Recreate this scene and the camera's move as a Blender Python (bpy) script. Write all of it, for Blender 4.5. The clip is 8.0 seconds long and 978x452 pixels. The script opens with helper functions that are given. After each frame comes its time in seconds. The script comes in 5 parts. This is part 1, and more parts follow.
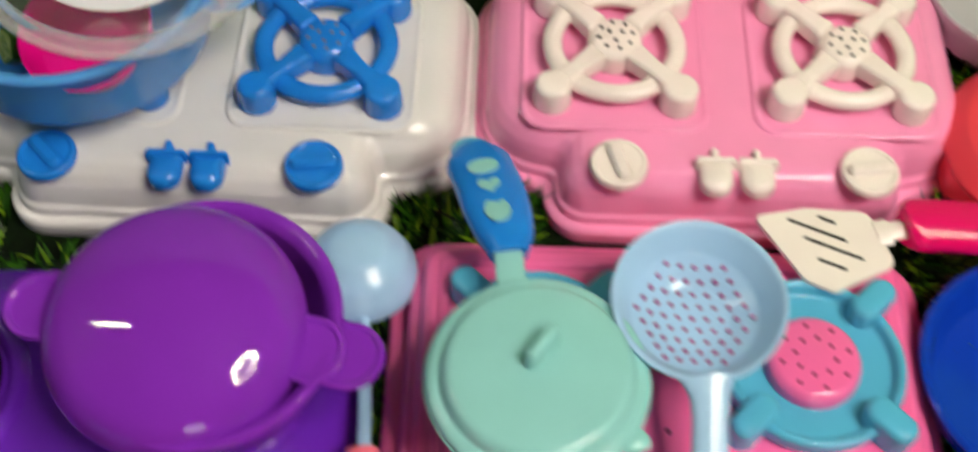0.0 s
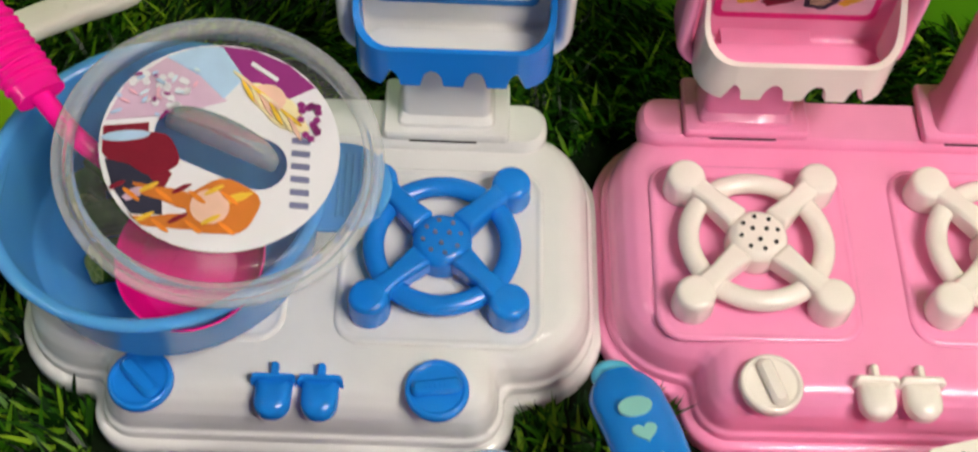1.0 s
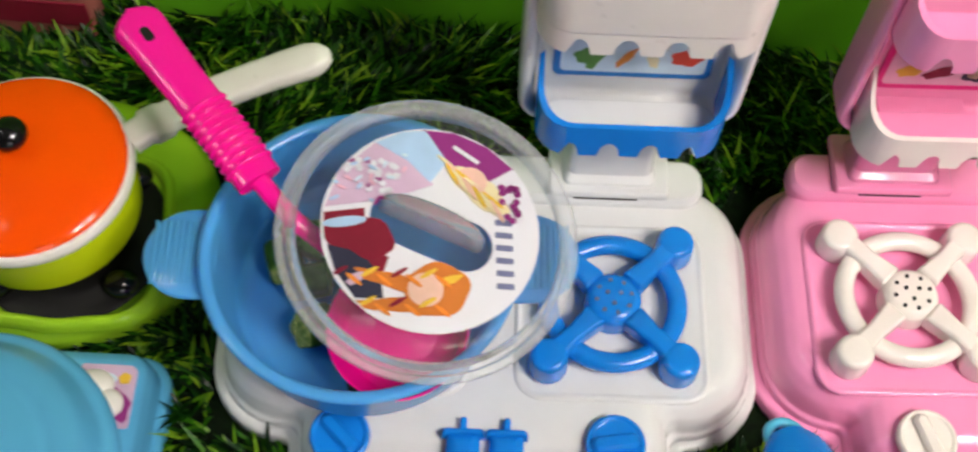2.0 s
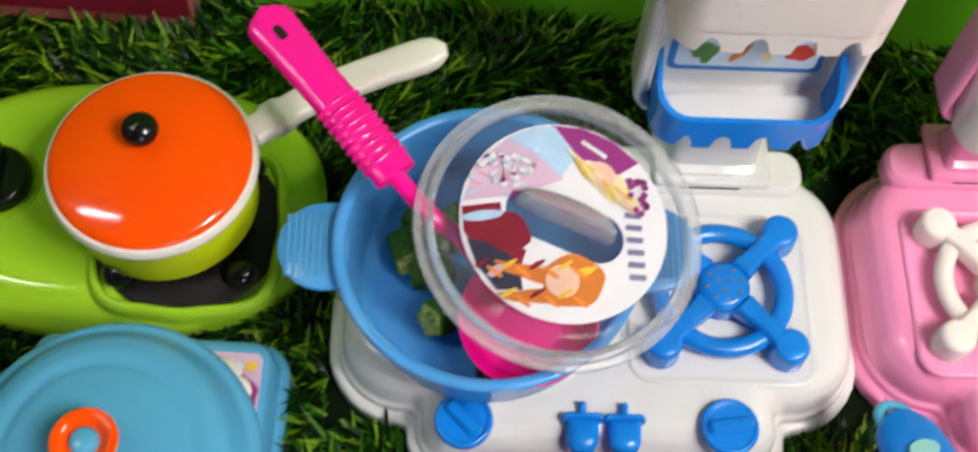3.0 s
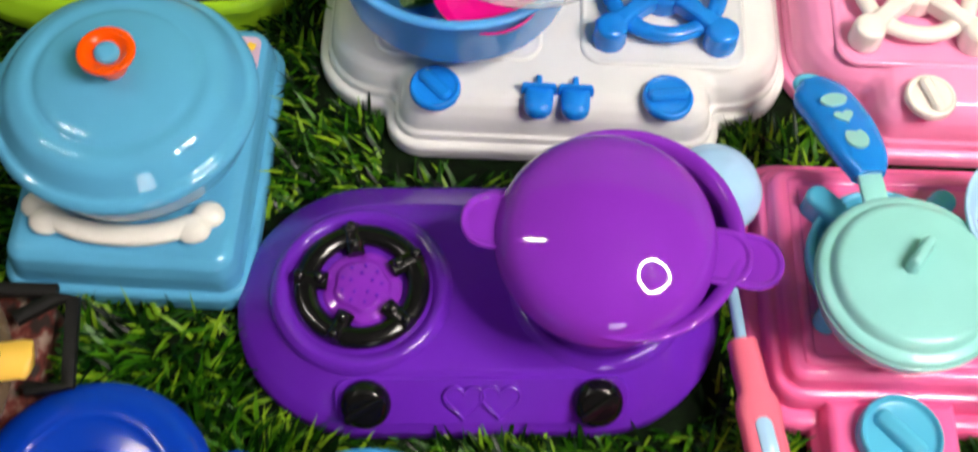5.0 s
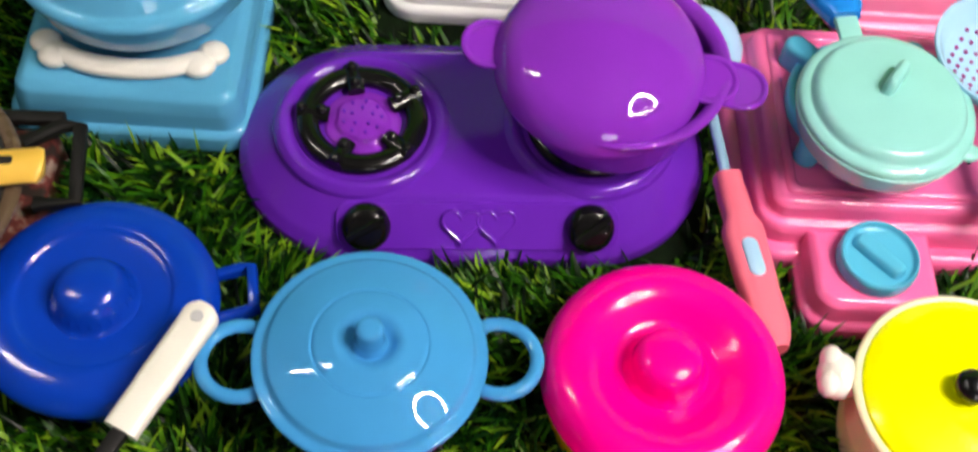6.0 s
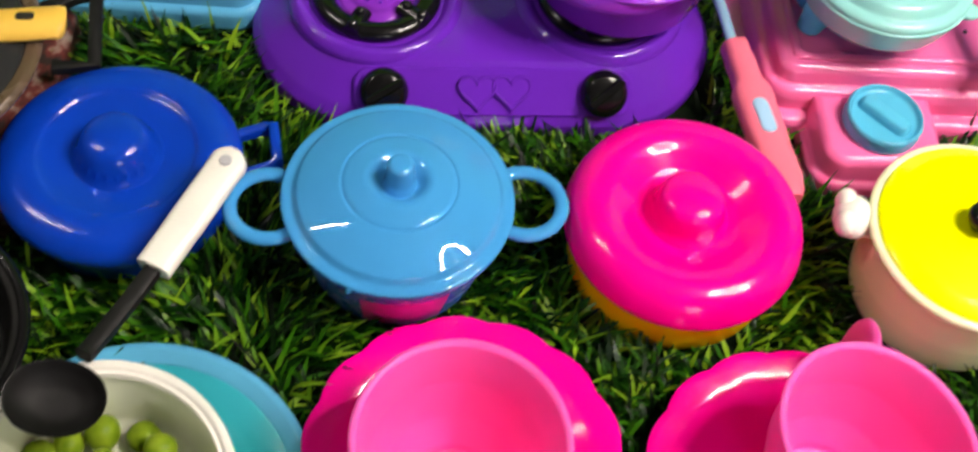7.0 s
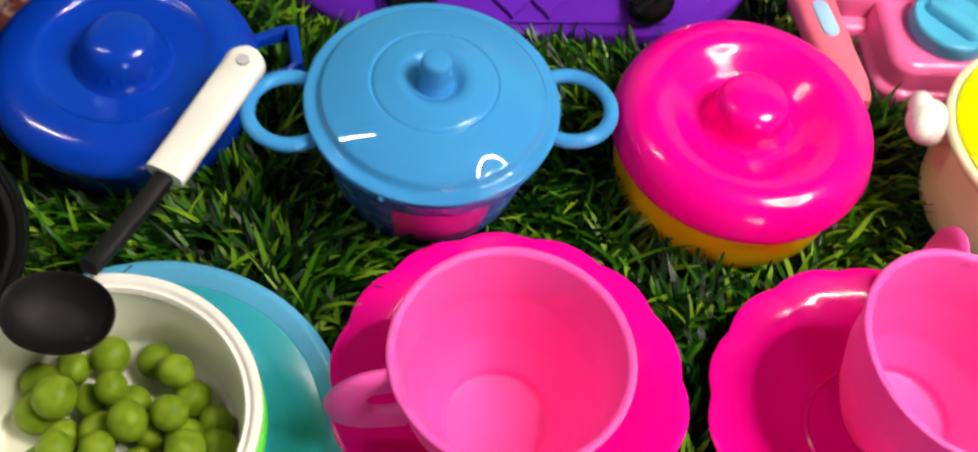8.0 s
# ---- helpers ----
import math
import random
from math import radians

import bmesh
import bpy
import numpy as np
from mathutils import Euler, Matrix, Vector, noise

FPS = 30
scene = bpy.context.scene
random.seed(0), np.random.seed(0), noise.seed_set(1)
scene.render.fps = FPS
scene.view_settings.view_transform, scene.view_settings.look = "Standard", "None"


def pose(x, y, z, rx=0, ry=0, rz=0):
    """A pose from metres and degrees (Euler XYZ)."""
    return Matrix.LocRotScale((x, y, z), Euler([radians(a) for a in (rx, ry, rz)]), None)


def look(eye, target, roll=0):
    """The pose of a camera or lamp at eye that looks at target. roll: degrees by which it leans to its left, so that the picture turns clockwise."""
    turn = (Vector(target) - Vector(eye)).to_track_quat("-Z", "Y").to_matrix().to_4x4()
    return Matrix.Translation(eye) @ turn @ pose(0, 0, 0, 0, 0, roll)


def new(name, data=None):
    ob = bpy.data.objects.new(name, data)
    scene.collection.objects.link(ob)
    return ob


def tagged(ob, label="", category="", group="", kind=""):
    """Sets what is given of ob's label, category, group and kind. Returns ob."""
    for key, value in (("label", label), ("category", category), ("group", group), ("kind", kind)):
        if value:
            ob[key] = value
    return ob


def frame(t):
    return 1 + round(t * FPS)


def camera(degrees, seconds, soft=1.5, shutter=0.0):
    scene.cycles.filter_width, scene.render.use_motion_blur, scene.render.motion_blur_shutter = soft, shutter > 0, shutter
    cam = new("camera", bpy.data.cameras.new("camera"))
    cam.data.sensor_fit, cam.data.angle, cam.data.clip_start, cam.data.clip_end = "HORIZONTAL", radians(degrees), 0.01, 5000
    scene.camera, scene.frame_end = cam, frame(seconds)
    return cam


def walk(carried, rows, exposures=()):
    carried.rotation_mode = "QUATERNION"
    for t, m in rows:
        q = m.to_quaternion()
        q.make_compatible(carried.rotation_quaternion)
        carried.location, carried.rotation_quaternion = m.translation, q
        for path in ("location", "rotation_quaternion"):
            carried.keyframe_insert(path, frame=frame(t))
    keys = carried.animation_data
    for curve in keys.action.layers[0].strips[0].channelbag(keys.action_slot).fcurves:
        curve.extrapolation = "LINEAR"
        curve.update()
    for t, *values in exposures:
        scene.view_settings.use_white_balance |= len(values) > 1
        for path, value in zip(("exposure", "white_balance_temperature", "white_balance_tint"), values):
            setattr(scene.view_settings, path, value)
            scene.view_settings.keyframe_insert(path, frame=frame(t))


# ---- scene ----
cam = camera(43.1, 8.0, 2.2, 0.6)
PATH = [
    (0, (0.071, 0.05, 0.368), (0.011, 1.108, -1.328), 1.8),
    (0.5, (0.022, 0.093, 0.365), (0.024, 1.159, -1.327), 4.0),
    (1, (0.014, 0.131, 0.374), (-0.004, 1.164, -1.339), 3.4),
    (1.5, (0.002, 0.138, 0.374), (-0.035, 1.178, -1.334), 2.5),
    (1.7, (-0.019, 0.149, 0.392), (-0.053, 1.145, -1.342), 2.7),
    (2.8, (-0.075, 0.153, 0.427), (-0.077, 1.058, -1.357), 3.9),
    (3, (-0.087, 0.149, 0.426), (-0.087, 1.049, -1.36), 4.1),
    (3.5, (-0.093, 0.13, 0.423), (-0.101, 1.021, -1.368), 4.0),
    (4, (-0.084, 0.086, 0.421), (-0.095, 0.976, -1.37), 4.1),
    (4.5, (-0.07, 0.051, 0.426), (-0.076, 0.933, -1.369), 4.7),
    (4.7, (-0.062, 0.039, 0.425), (-0.079, 0.928, -1.367), 3.7),
    (5.8, (-0.061, -0.07, 0.402), (-0.058, 0.985, -1.297), 5.3),
    (6, (-0.071, -0.077, 0.392), (-0.018, 0.975, -1.308), 7.6),
    (6.5, (-0.079, -0.103, 0.38), (0.023, 0.954, -1.316), 9.4),
    (7, (-0.092, -0.132, 0.363), (0.044, 0.964, -1.304), 10.3),
    (7.5, (-0.111, -0.143, 0.339), (0.052, 0.973, -1.313), 11.6),
    (8, (-0.102, -0.134, 0.318), (0.043, 0.951, -1.355), 10.3),
]
EXPOSURES = [(0, -0.22, 7050, 12), (0.5, -0.18, 7000, 12), (1.5, -0.02, 6600, 13), (3, 0.24, 6450, 13), (3.5, 0.25, 6500, 12), (4.5, 0.41, 6650, 13), (6, 0.42, 6750, 14), (6.5, 0.51, 6800, 14), (8, 0.50, 6600, 13)]
walk(cam, [(t, look(eye, target, roll)) for t, eye, target, roll in PATH], EXPOSURES)

# ---- world and lamps ----
world = bpy.data.worlds.new("world")
scene.world = world
world.use_nodes = True
world.node_tree.nodes["Background"].inputs[0].default_value = (0.9, 0.95, 1.0, 1)
world.node_tree.nodes["Background"].inputs[1].default_value = 0.012


# ---- materials ----
def nodes_of(name):
    m = bpy.data.materials.new(name)
    m.use_nodes = True
    return m, m.node_tree.nodes, m.node_tree.links, m.node_tree.nodes["Principled BSDF"]


def plastic(name, col, rough=0.22, vary=0.025, bump=0.015, coat=0.0, spec=0.5, dirt=0.0, sss=0.0):
    """Moulded plastic: faint mottling, fine scuffs in the gloss, a slight waviness."""
    m, n, l, b = nodes_of(name)
    co = n.new("ShaderNodeTexCoord")
    big = n.new("ShaderNodeTexNoise")
    big.inputs["Scale"].default_value = 55
    big.inputs["Detail"].default_value = 4
    l.new(co.outputs["Object"], big.inputs["Vector"])
    fine = n.new("ShaderNodeTexNoise")
    fine.inputs["Scale"].default_value = 160
    fine.inputs["Detail"].default_value = 3
    l.new(co.outputs["Object"], fine.inputs["Vector"])
    ramp = n.new("ShaderNodeValToRGB")
    ramp.color_ramp.elements[0].position = 0.3
    ramp.color_ramp.elements[1].position = 0.7
    ramp.color_ramp.elements[0].color = (*[c * (1 - vary) for c in col], 1)
    ramp.color_ramp.elements[1].color = (*[min(1, c * (1 + vary)) for c in col], 1)
    l.new(big.outputs["Fac"], ramp.inputs["Fac"])
    out = ramp.outputs["Color"]
    if dirt:
        spots = n.new("ShaderNodeTexNoise")
        spots.inputs["Scale"].default_value = 130
        spots.inputs["Detail"].default_value = 6
        l.new(co.outputs["Object"], spots.inputs["Vector"])
        r2 = n.new("ShaderNodeValToRGB")
        r2.color_ramp.elements[0].position = 0.6
        r2.color_ramp.elements[1].position = 0.75
        r2.color_ramp.elements[0].color = (0, 0, 0, 1)
        r2.color_ramp.elements[1].color = (dirt, dirt, dirt, 1)
        l.new(spots.outputs["Fac"], r2.inputs["Fac"])
        mix = n.new("ShaderNodeMixRGB")
        l.new(r2.outputs["Color"], mix.inputs["Fac"])
        l.new(out, mix.inputs["Color1"])
        mix.inputs["Color2"].default_value = (col[0] * 0.6, col[1] * 0.55, col[2] * 0.45, 1)
        out = mix.outputs["Color"]
    l.new(out, b.inputs["Base Color"])
    rr = n.new("ShaderNodeMapRange")
    rr.inputs["To Min"].default_value = rough * 0.8
    rr.inputs["To Max"].default_value = rough * 1.35
    l.new(fine.outputs["Fac"], rr.inputs["Value"])
    l.new(rr.outputs["Result"], b.inputs["Roughness"])
    bp = n.new("ShaderNodeBump")
    bp.inputs["Strength"].default_value = bump
    bp.inputs["Distance"].default_value = 0.002
    l.new(big.outputs["Fac"], bp.inputs["Height"])
    l.new(bp.outputs["Normal"], b.inputs["Normal"])
    b.inputs["Specular IOR Level"].default_value = spec
    b.inputs["Coat Weight"].default_value = coat
    b.inputs["Coat Roughness"].default_value = 0.08
    if sss:
        b.inputs["Subsurface Weight"].default_value = sss
        b.inputs["Subsurface Radius"].default_value = (0.004, 0.004, 0.004)
        b.inputs["Subsurface Scale"].default_value = 1.0
    return m


def clear_plastic(name, milk, tint):
    """Clear moulded polypropylene: see-through, a little milky, glossy at grazing angles."""
    m, n, l, b = nodes_of(name)
    n.remove(b)
    tr = n.new("ShaderNodeBsdfTransparent")
    tr.inputs["Color"].default_value = (*tint, 1)
    df = n.new("ShaderNodeBsdfDiffuse")
    df.inputs["Color"].default_value = (0.8, 0.82, 0.84, 1)
    gl = n.new("ShaderNodeBsdfGlossy")
    gl.inputs["Roughness"].default_value = 0.16
    fr = n.new("ShaderNodeFresnel")
    fr.inputs["IOR"].default_value = 1.22
    m1 = n.new("ShaderNodeMixShader")
    m1.inputs["Fac"].default_value = milk
    l.new(tr.outputs[0], m1.inputs[1])
    l.new(df.outputs[0], m1.inputs[2])
    m2 = n.new("ShaderNodeMixShader")
    l.new(fr.outputs[0], m2.inputs["Fac"])
    l.new(m1.outputs[0], m2.inputs[1])
    l.new(gl.outputs[0], m2.inputs[2])
    l.new(m2.outputs[0], n["Material Output"].inputs["Surface"])
    return m


def lamp_glow(name, col, strength):
    m, n, l, b = nodes_of(name)
    b.inputs["Base Color"].default_value = (0.8, 0.8, 0.8, 1)
    b.inputs["Emission Color"].default_value = (*col, 1)
    b.inputs["Emission Strength"].default_value = strength
    return m


def mottled(name, stops, scale, rough=0.6, detail=6, bump=0.2, island=False):
    """A natural surface: noise through a colour ramp; island: each piece of the mesh takes its own colour."""
    m, n, l, b = nodes_of(name)
    ramp = n.new("ShaderNodeValToRGB")
    while len(ramp.color_ramp.elements) < len(stops):
        ramp.color_ramp.elements.new(0.5)
    for e, (p, c) in zip(ramp.color_ramp.elements, stops):
        e.position, e.color = p, (*c, 1)
    co = n.new("ShaderNodeTexCoord")
    tx = n.new("ShaderNodeTexNoise")
    tx.inputs["Scale"].default_value = scale
    tx.inputs["Detail"].default_value = detail
    l.new(co.outputs["Object"], tx.inputs["Vector"])
    if island:
        geo = n.new("ShaderNodeNewGeometry")
        mx = n.new("ShaderNodeMath")
        mx.operation = "MULTIPLY_ADD"
        mx.inputs[1].default_value = 0.35
        sub = n.new("ShaderNodeMath")
        sub.operation = "SUBTRACT"
        sub.inputs[1].default_value = 0.175
        l.new(tx.outputs["Fac"], mx.inputs[0])
        l.new(geo.outputs["Random Per Island"], sub.inputs[0])
        l.new(sub.outputs[0], mx.inputs[2])
        l.new(mx.outputs[0], ramp.inputs["Fac"])
    else:
        l.new(tx.outputs["Fac"], ramp.inputs["Fac"])
        bp = n.new("ShaderNodeBump")
        bp.inputs["Strength"].default_value = bump
        bp.inputs["Distance"].default_value = 0.002
        l.new(tx.outputs["Fac"], bp.inputs["Height"])
        l.new(bp.outputs["Normal"], b.inputs["Normal"])
    l.new(ramp.outputs["Color"], b.inputs["Base Color"])
    b.inputs["Roughness"].default_value = rough
    b.inputs["Specular IOR Level"].default_value = 0.14
    return m


WHITE = plastic("white_plastic", (0.75, 0.755, 0.74), 0.13, 0.02, dirt=0.06)
WHITE_B = plastic("white_part_plastic", (0.82, 0.79, 0.72), 0.28, 0.04)
IVORY = plastic("ivory_plastic", (0.88, 0.82, 0.76), 0.16, 0.03)
BLUE = plastic("blue_plastic", (0.004, 0.225, 0.74), 0.22)
PINK = plastic("pale_pink_plastic", (0.94, 0.32, 0.56), 0.14, 0.03)
ROSE = plastic("rose_pink_plastic", (0.94, 0.16, 0.41), 0.16)
TEAL = plastic("teal_plastic", (0.08, 0.46, 0.68), 0.2)
MINT = plastic("mint_plastic", (0.27, 0.63, 0.61), 0.16)
SKY = plastic("sky_blue_plastic", (0.085, 0.37, 0.80), 0.2, sss=0.7)
PALE = plastic("pale_blue_plastic", (0.36, 0.60, 0.84), 0.16)
PURPLE = plastic("purple_plastic", (0.135, 0.018, 0.45), 0.11)
PURPLE_B = plastic("violet_plastic", (0.225, 0.026, 0.47), 0.014)
STEEL_BLUE = plastic("cyan_blue_plastic", (0.09, 0.375, 0.61), 0.05)
AZURE = plastic("azure_plastic", (0.045, 0.29, 0.63), 0.014)
NAVY = plastic("royal_blue_plastic", (0.001, 0.042, 0.44), 0.13)
MAGENTA = plastic("magenta_plastic", (0.96, 0.001, 0.30), 0.12, 0.01, 0.005, spec=0.35)
HOT = plastic("hot_pink_plastic", (0.97, 0.006, 0.32), 0.2)
CUP = plastic("cup_pink_plastic", (0.97, 0.10, 0.45), 0.42, 0.01, 0.0, spec=0.35, sss=0.6)
AMBER = plastic("amber_plastic", (0.98, 0.58, 0.004), 0.2, sss=0.6)
NEON = plastic("yellow_plastic", (0.96, 0.96, 0.001), 0.14)
CREAM = plastic("cream_plastic", (0.96, 0.90, 0.58), 0.22, sss=0.6)
GREEN = plastic("apple_green_plastic", (0.33, 0.60, 0.022), 0.12)
LIME = plastic("lime_plastic", (0.64, 0.76, 0.005), 0.2)
ORANGE = plastic("orange_plastic", (0.97, 0.085, 0.001), 0.10)
BLACK = plastic("black_plastic", (0.0045, 0.0045, 0.005), 0.15)
SOOT = plastic("matt_black_plastic", (0.0045, 0.0042, 0.0042), 0.55, bump=0.08, spec=0.3)
YELLOW = plastic("golden_plastic", (0.85, 0.52, 0.08), 0.35)
CRIMSON = plastic("crimson_plastic", (0.80, 0.003, 0.13), 0.2)
CORAL = plastic("coral_pink_plastic", (0.88, 0.17, 0.26), 0.35)
RED = plastic("red_plastic", (0.85, 0.06, 0.09), 0.3)
BROWN = plastic("smoky_brown_plastic", (0.10, 0.065, 0.04), 0.25)
GREY = plastic("grey_plastic", (0.45, 0.45, 0.47), 0.3)
PLATE = plastic("aqua_plastic", (0.02, 0.34, 0.43), 0.2)
LEAF = plastic("bright_green_plastic", (0.08, 0.65, 0.03), 0.3)
BLUSH = plastic("dull_red_card", (0.36, 0.10, 0.085), 0.5, 0.2)
# near-black for the shade inside holes and slots that are not cut
HOLE_SHADE = plastic("hole_shade", (0.006, 0.005, 0.005), 0.6)
CLEAR = clear_plastic("clear_plastic", 0.05, (0.94, 0.95, 0.955))
CLEAR_RIM = clear_plastic("clear_rim_plastic", 0.25, (0.95, 0.96, 0.965))
SMOKE = clear_plastic("smoked_plastic", 0.03, (0.30, 0.27, 0.24))
PAPER = plastic("sticker_white", (0.74, 0.74, 0.80), 0.5, spec=0.2)
INK = {k: plastic("ink_" + k, c, 0.45, 0.15, spec=0.25) for k, c in {
    "plum": (0.28, 0.03, 0.20), "lilac": (0.60, 0.42, 0.58), "wine": (0.22, 0.01, 0.03), "ginger": (0.60, 0.18, 0.03),
    "ice": (0.40, 0.58, 0.80), "straw": (0.78, 0.68, 0.42), "ink": (0.03, 0.03, 0.06), "skin": (0.78, 0.50, 0.40),
    "green": (0.10, 0.28, 0.05), "red": (0.70, 0.06, 0.03), "orange": (0.80, 0.25, 0.03), "blue": (0.02, 0.20, 0.55),
    "pale": (0.62, 0.75, 0.85), "rose": (0.80, 0.45, 0.58), "gold": (0.75, 0.48, 0.05), "slate": (0.16, 0.17, 0.30), "cerise": (0.80, 0.03, 0.25)}.items()}
GRASS = mottled("artificial_grass", [(0.0, (0.0005, 0.004, 0.0002)), (0.42, (0.0022, 0.026, 0.0008)), (0.76, (0.029, 0.135, 0.003)), (1.0, (0.20, 0.36, 0.015))], 40, 0.34, island=True)
# near-black colour puts deep shade into the gaps between the blades
THATCH = mottled("shade_dark_backing", [(0.3, (0.0015, 0.004, 0.001)), (0.7, (0.003, 0.012, 0.0015))], 300, 0.9)
OKRA = mottled("okra_skin", [(0.3, (0.012, 0.055, 0.004)), (0.7, (0.05, 0.14, 0.012))], 260, 0.45)
OKRA_CUT = mottled("okra_flesh", [(0.35, (0.10, 0.20, 0.03)), (0.65, (0.42, 0.46, 0.14))], 500, 0.5)
PEA = mottled("pea_skin", [(0.3, (0.11, 0.19, 0.006)), (0.7, (0.23, 0.32, 0.018))], 150, 0.38, bump=0.12)
BOARD = mottled("green_board", [(0.3, (0.08, 0.34, 0.006)), (0.7, (0.12, 0.41, 0.010))], 8, 0.7)
# dark so that the unseen walls and floor return little fill light
DIM_FILL_PAINT = mottled("dim_fill_paint", [(0.3, (0.085, 0.084, 0.08)), (0.7, (0.11, 0.108, 0.103))], 6, 0.8)
FLOORING = mottled("floor_boards", [(0.3, (0.12, 0.08, 0.055)), (0.7, (0.19, 0.135, 0.09))], 9, 0.5)
SPECKLE = mottled("speckled_print", [(0.35, (0.30, 0.22, 0.18)), (0.48, (0.14, 0.03, 0.025)), (0.62, (0.03, 0.022, 0.02))], 180, 0.4)


# ---- shapes ----
def part(name, bm, material, parent=None, label="", m=None, sharp=40):
    """Links a bmesh as one mesh object, under a thing or a part where one is given."""
    bmesh.ops.recalc_face_normals(bm, faces=bm.faces)
    me = bpy.data.meshes.new(name)
    bm.to_mesh(me)
    bm.free()
    me.polygons.foreach_set("use_smooth", [True] * len(me.polygons))
    me.set_sharp_from_angle(angle=radians(sharp))
    me.materials.append(material)
    ob = new(name, me)
    if parent:
        ob.parent = parent
    if m is not None:
        ob.matrix_basis = m
    if label:
        ob["label"] = label
    return ob


def thing(name, m, label, category, group=""):
    ob = new(name)
    ob.empty_display_size = 0.02
    ob.matrix_basis = m
    return tagged(ob, label, category, group)


def soften(pts, r=0.001, n=3):
    """Rounds the corners of a profile."""
    out = [Vector(pts[0])]
    for a, b, c in zip(pts, pts[1:], pts[2:]):
        a, b, c = Vector(a), Vector(b), Vector(c)
        p = b + (a - b).normalized() * min(r, (a - b).length * 0.45)
        q = b + (c - b).normalized() * min(r, (c - b).length * 0.45)
        out += [p.lerp(b, k / n).lerp(b.lerp(q, k / n), k / n) for k in range(n + 1)]
    return out + [Vector(pts[-1])]


def lathe(profile, seg=64, r=0.0012, bm=None, wave=None):
    """Turns a profile of (radius, height) about z. wave(angle, radius) may scale the radius."""
    bm = bm or bmesh.new()
    pts = soften(profile, r) if r else [Vector(p) for p in profile]
    rings = []
    for p in pts:
        if p[0] < 1e-6:
            rings.append([bm.verts.new((0, 0, p[1]))])
        else:
            ring = []
            for k in range(seg):
                a = math.tau * k / seg
                s = p[0] * (wave(a, p[0]) if wave else 1)
                ring.append(bm.verts.new((s * math.cos(a), s * math.sin(a), p[1])))
            rings.append(ring)
    for a, b in zip(rings, rings[1:]):
        for k in range(seg):
            f = [a[k % len(a)], a[(k + 1) % len(a)], b[(k + 1) % len(b)], b[k % len(b)]]
            f = list(dict.fromkeys(f))
            if len(f) > 2:
                bm.faces.new(f)
    return bm


def joined(*bms):
    out = bms[0]
    for b in bms[1:]:
        tmp = bpy.data.meshes.new("tmp")
        b.to_mesh(tmp)
        b.free()
        out.from_mesh(tmp)
        bpy.data.meshes.remove(tmp)
    return out


def fillet(corners, d=0.0, n=6, cap=0.0045):
    """The outline of a polygon (x, y, radius), set in by d, with round corners."""
    k = len(corners)
    P = [Vector(c[:2]) for c in corners]
    out = []
    for i in range(k):
        a, b, c = P[i - 1], P[i], P[(i + 1) % k]
        u, v = (b - a).normalized(), (c - b).normalized()
        nu, nv = Vector((-u.y, u.x)), Vector((-v.y, v.x))
        turn = u.x * v.y - u.y * v.x
        den = 1 + nu.dot(nv)
        p = b + (nu + nv) * (d / den)
        r = max(corners[i][2] - d, 0.15 * corners[i][2]) if turn > 0 else min(corners[i][2] + d, cap)
        t = r * abs(math.tan(0.5 * math.acos(max(-1, min(1, u.dot(v))))))
        s, e = p - u * t, p + v * t
        ctr = s + (nu if turn > 0 else -nu) * r
        a0 = math.atan2(s.y - ctr.y, s.x - ctr.x)
        a1 = math.atan2(e.y - ctr.y, e.x - ctr.x)
        da = (a1 - a0 + math.pi) % math.tau - math.pi
        out += [(ctr.x + r * math.cos(a0 + da * j / n), ctr.y + r * math.sin(a0 + da * j / n)) for j in range(n + 1)]
    return out


def box_outline(hx, hy, r):
    return [(-hx, -hy, r), (hx, -hy, r), (hx, hy, r), (-hx, hy, r)]


def loft(outlines, bm=None, caps=True):
    """Skins closed outlines of (x, y, z), each of the same number of points."""
    bm = bm or bmesh.new()
    rings = [[bm.verts.new(p) for p in o] for o in outlines]
    for a, b in zip(rings, rings[1:]):
        for k in range(len(a)):
            bm.faces.new((a[k], a[(k + 1) % len(a)], b[(k + 1) % len(b)], b[k]))
    if caps:
        bm.faces.new(rings[0][::-1])
        bm.faces.new(rings[-1])
    return bm


def slab(corners, steps, n=6, bm=None, at=(0, 0)):
    """A solid on a polygon's outline: steps of (inset, height), softened."""
    return loft([[(x + at[0], y + at[1], z) for x, y in fillet(corners, d, n)] for d, z in soften(steps, 0.0012, 3)], bm)


def tablet(hx, hy, r, z0, z1, edge=0.0012, at=(0, 0), bm=None, n=5):
    """A flat block with round corners and soft edges."""
    e = edge
    return slab(box_outline(hx, hy, r), [(e, z0), (0, z0 + e), (0, z1 - e), (e, z1)], n, bm, at)


def glide(pts, n=6):
    """Points of a smooth curve through the given ones."""
    P = [Vector(p) for p in pts]
    P = [2 * P[0] - P[1]] + P + [2 * P[-1] - P[-2]]
    out = []
    for i in range(1, len(P) - 2):
        for k in range(n):
            t = k / n
            a, b, c, d = P[i - 1:i + 3]
            out.append(0.5 * (2 * b + (c - a) * t + (2 * a - 5 * b + 4 * c - d) * t * t + (3 * b - a - 3 * c + d) * t ** 3))
    return out + [P[-2]]


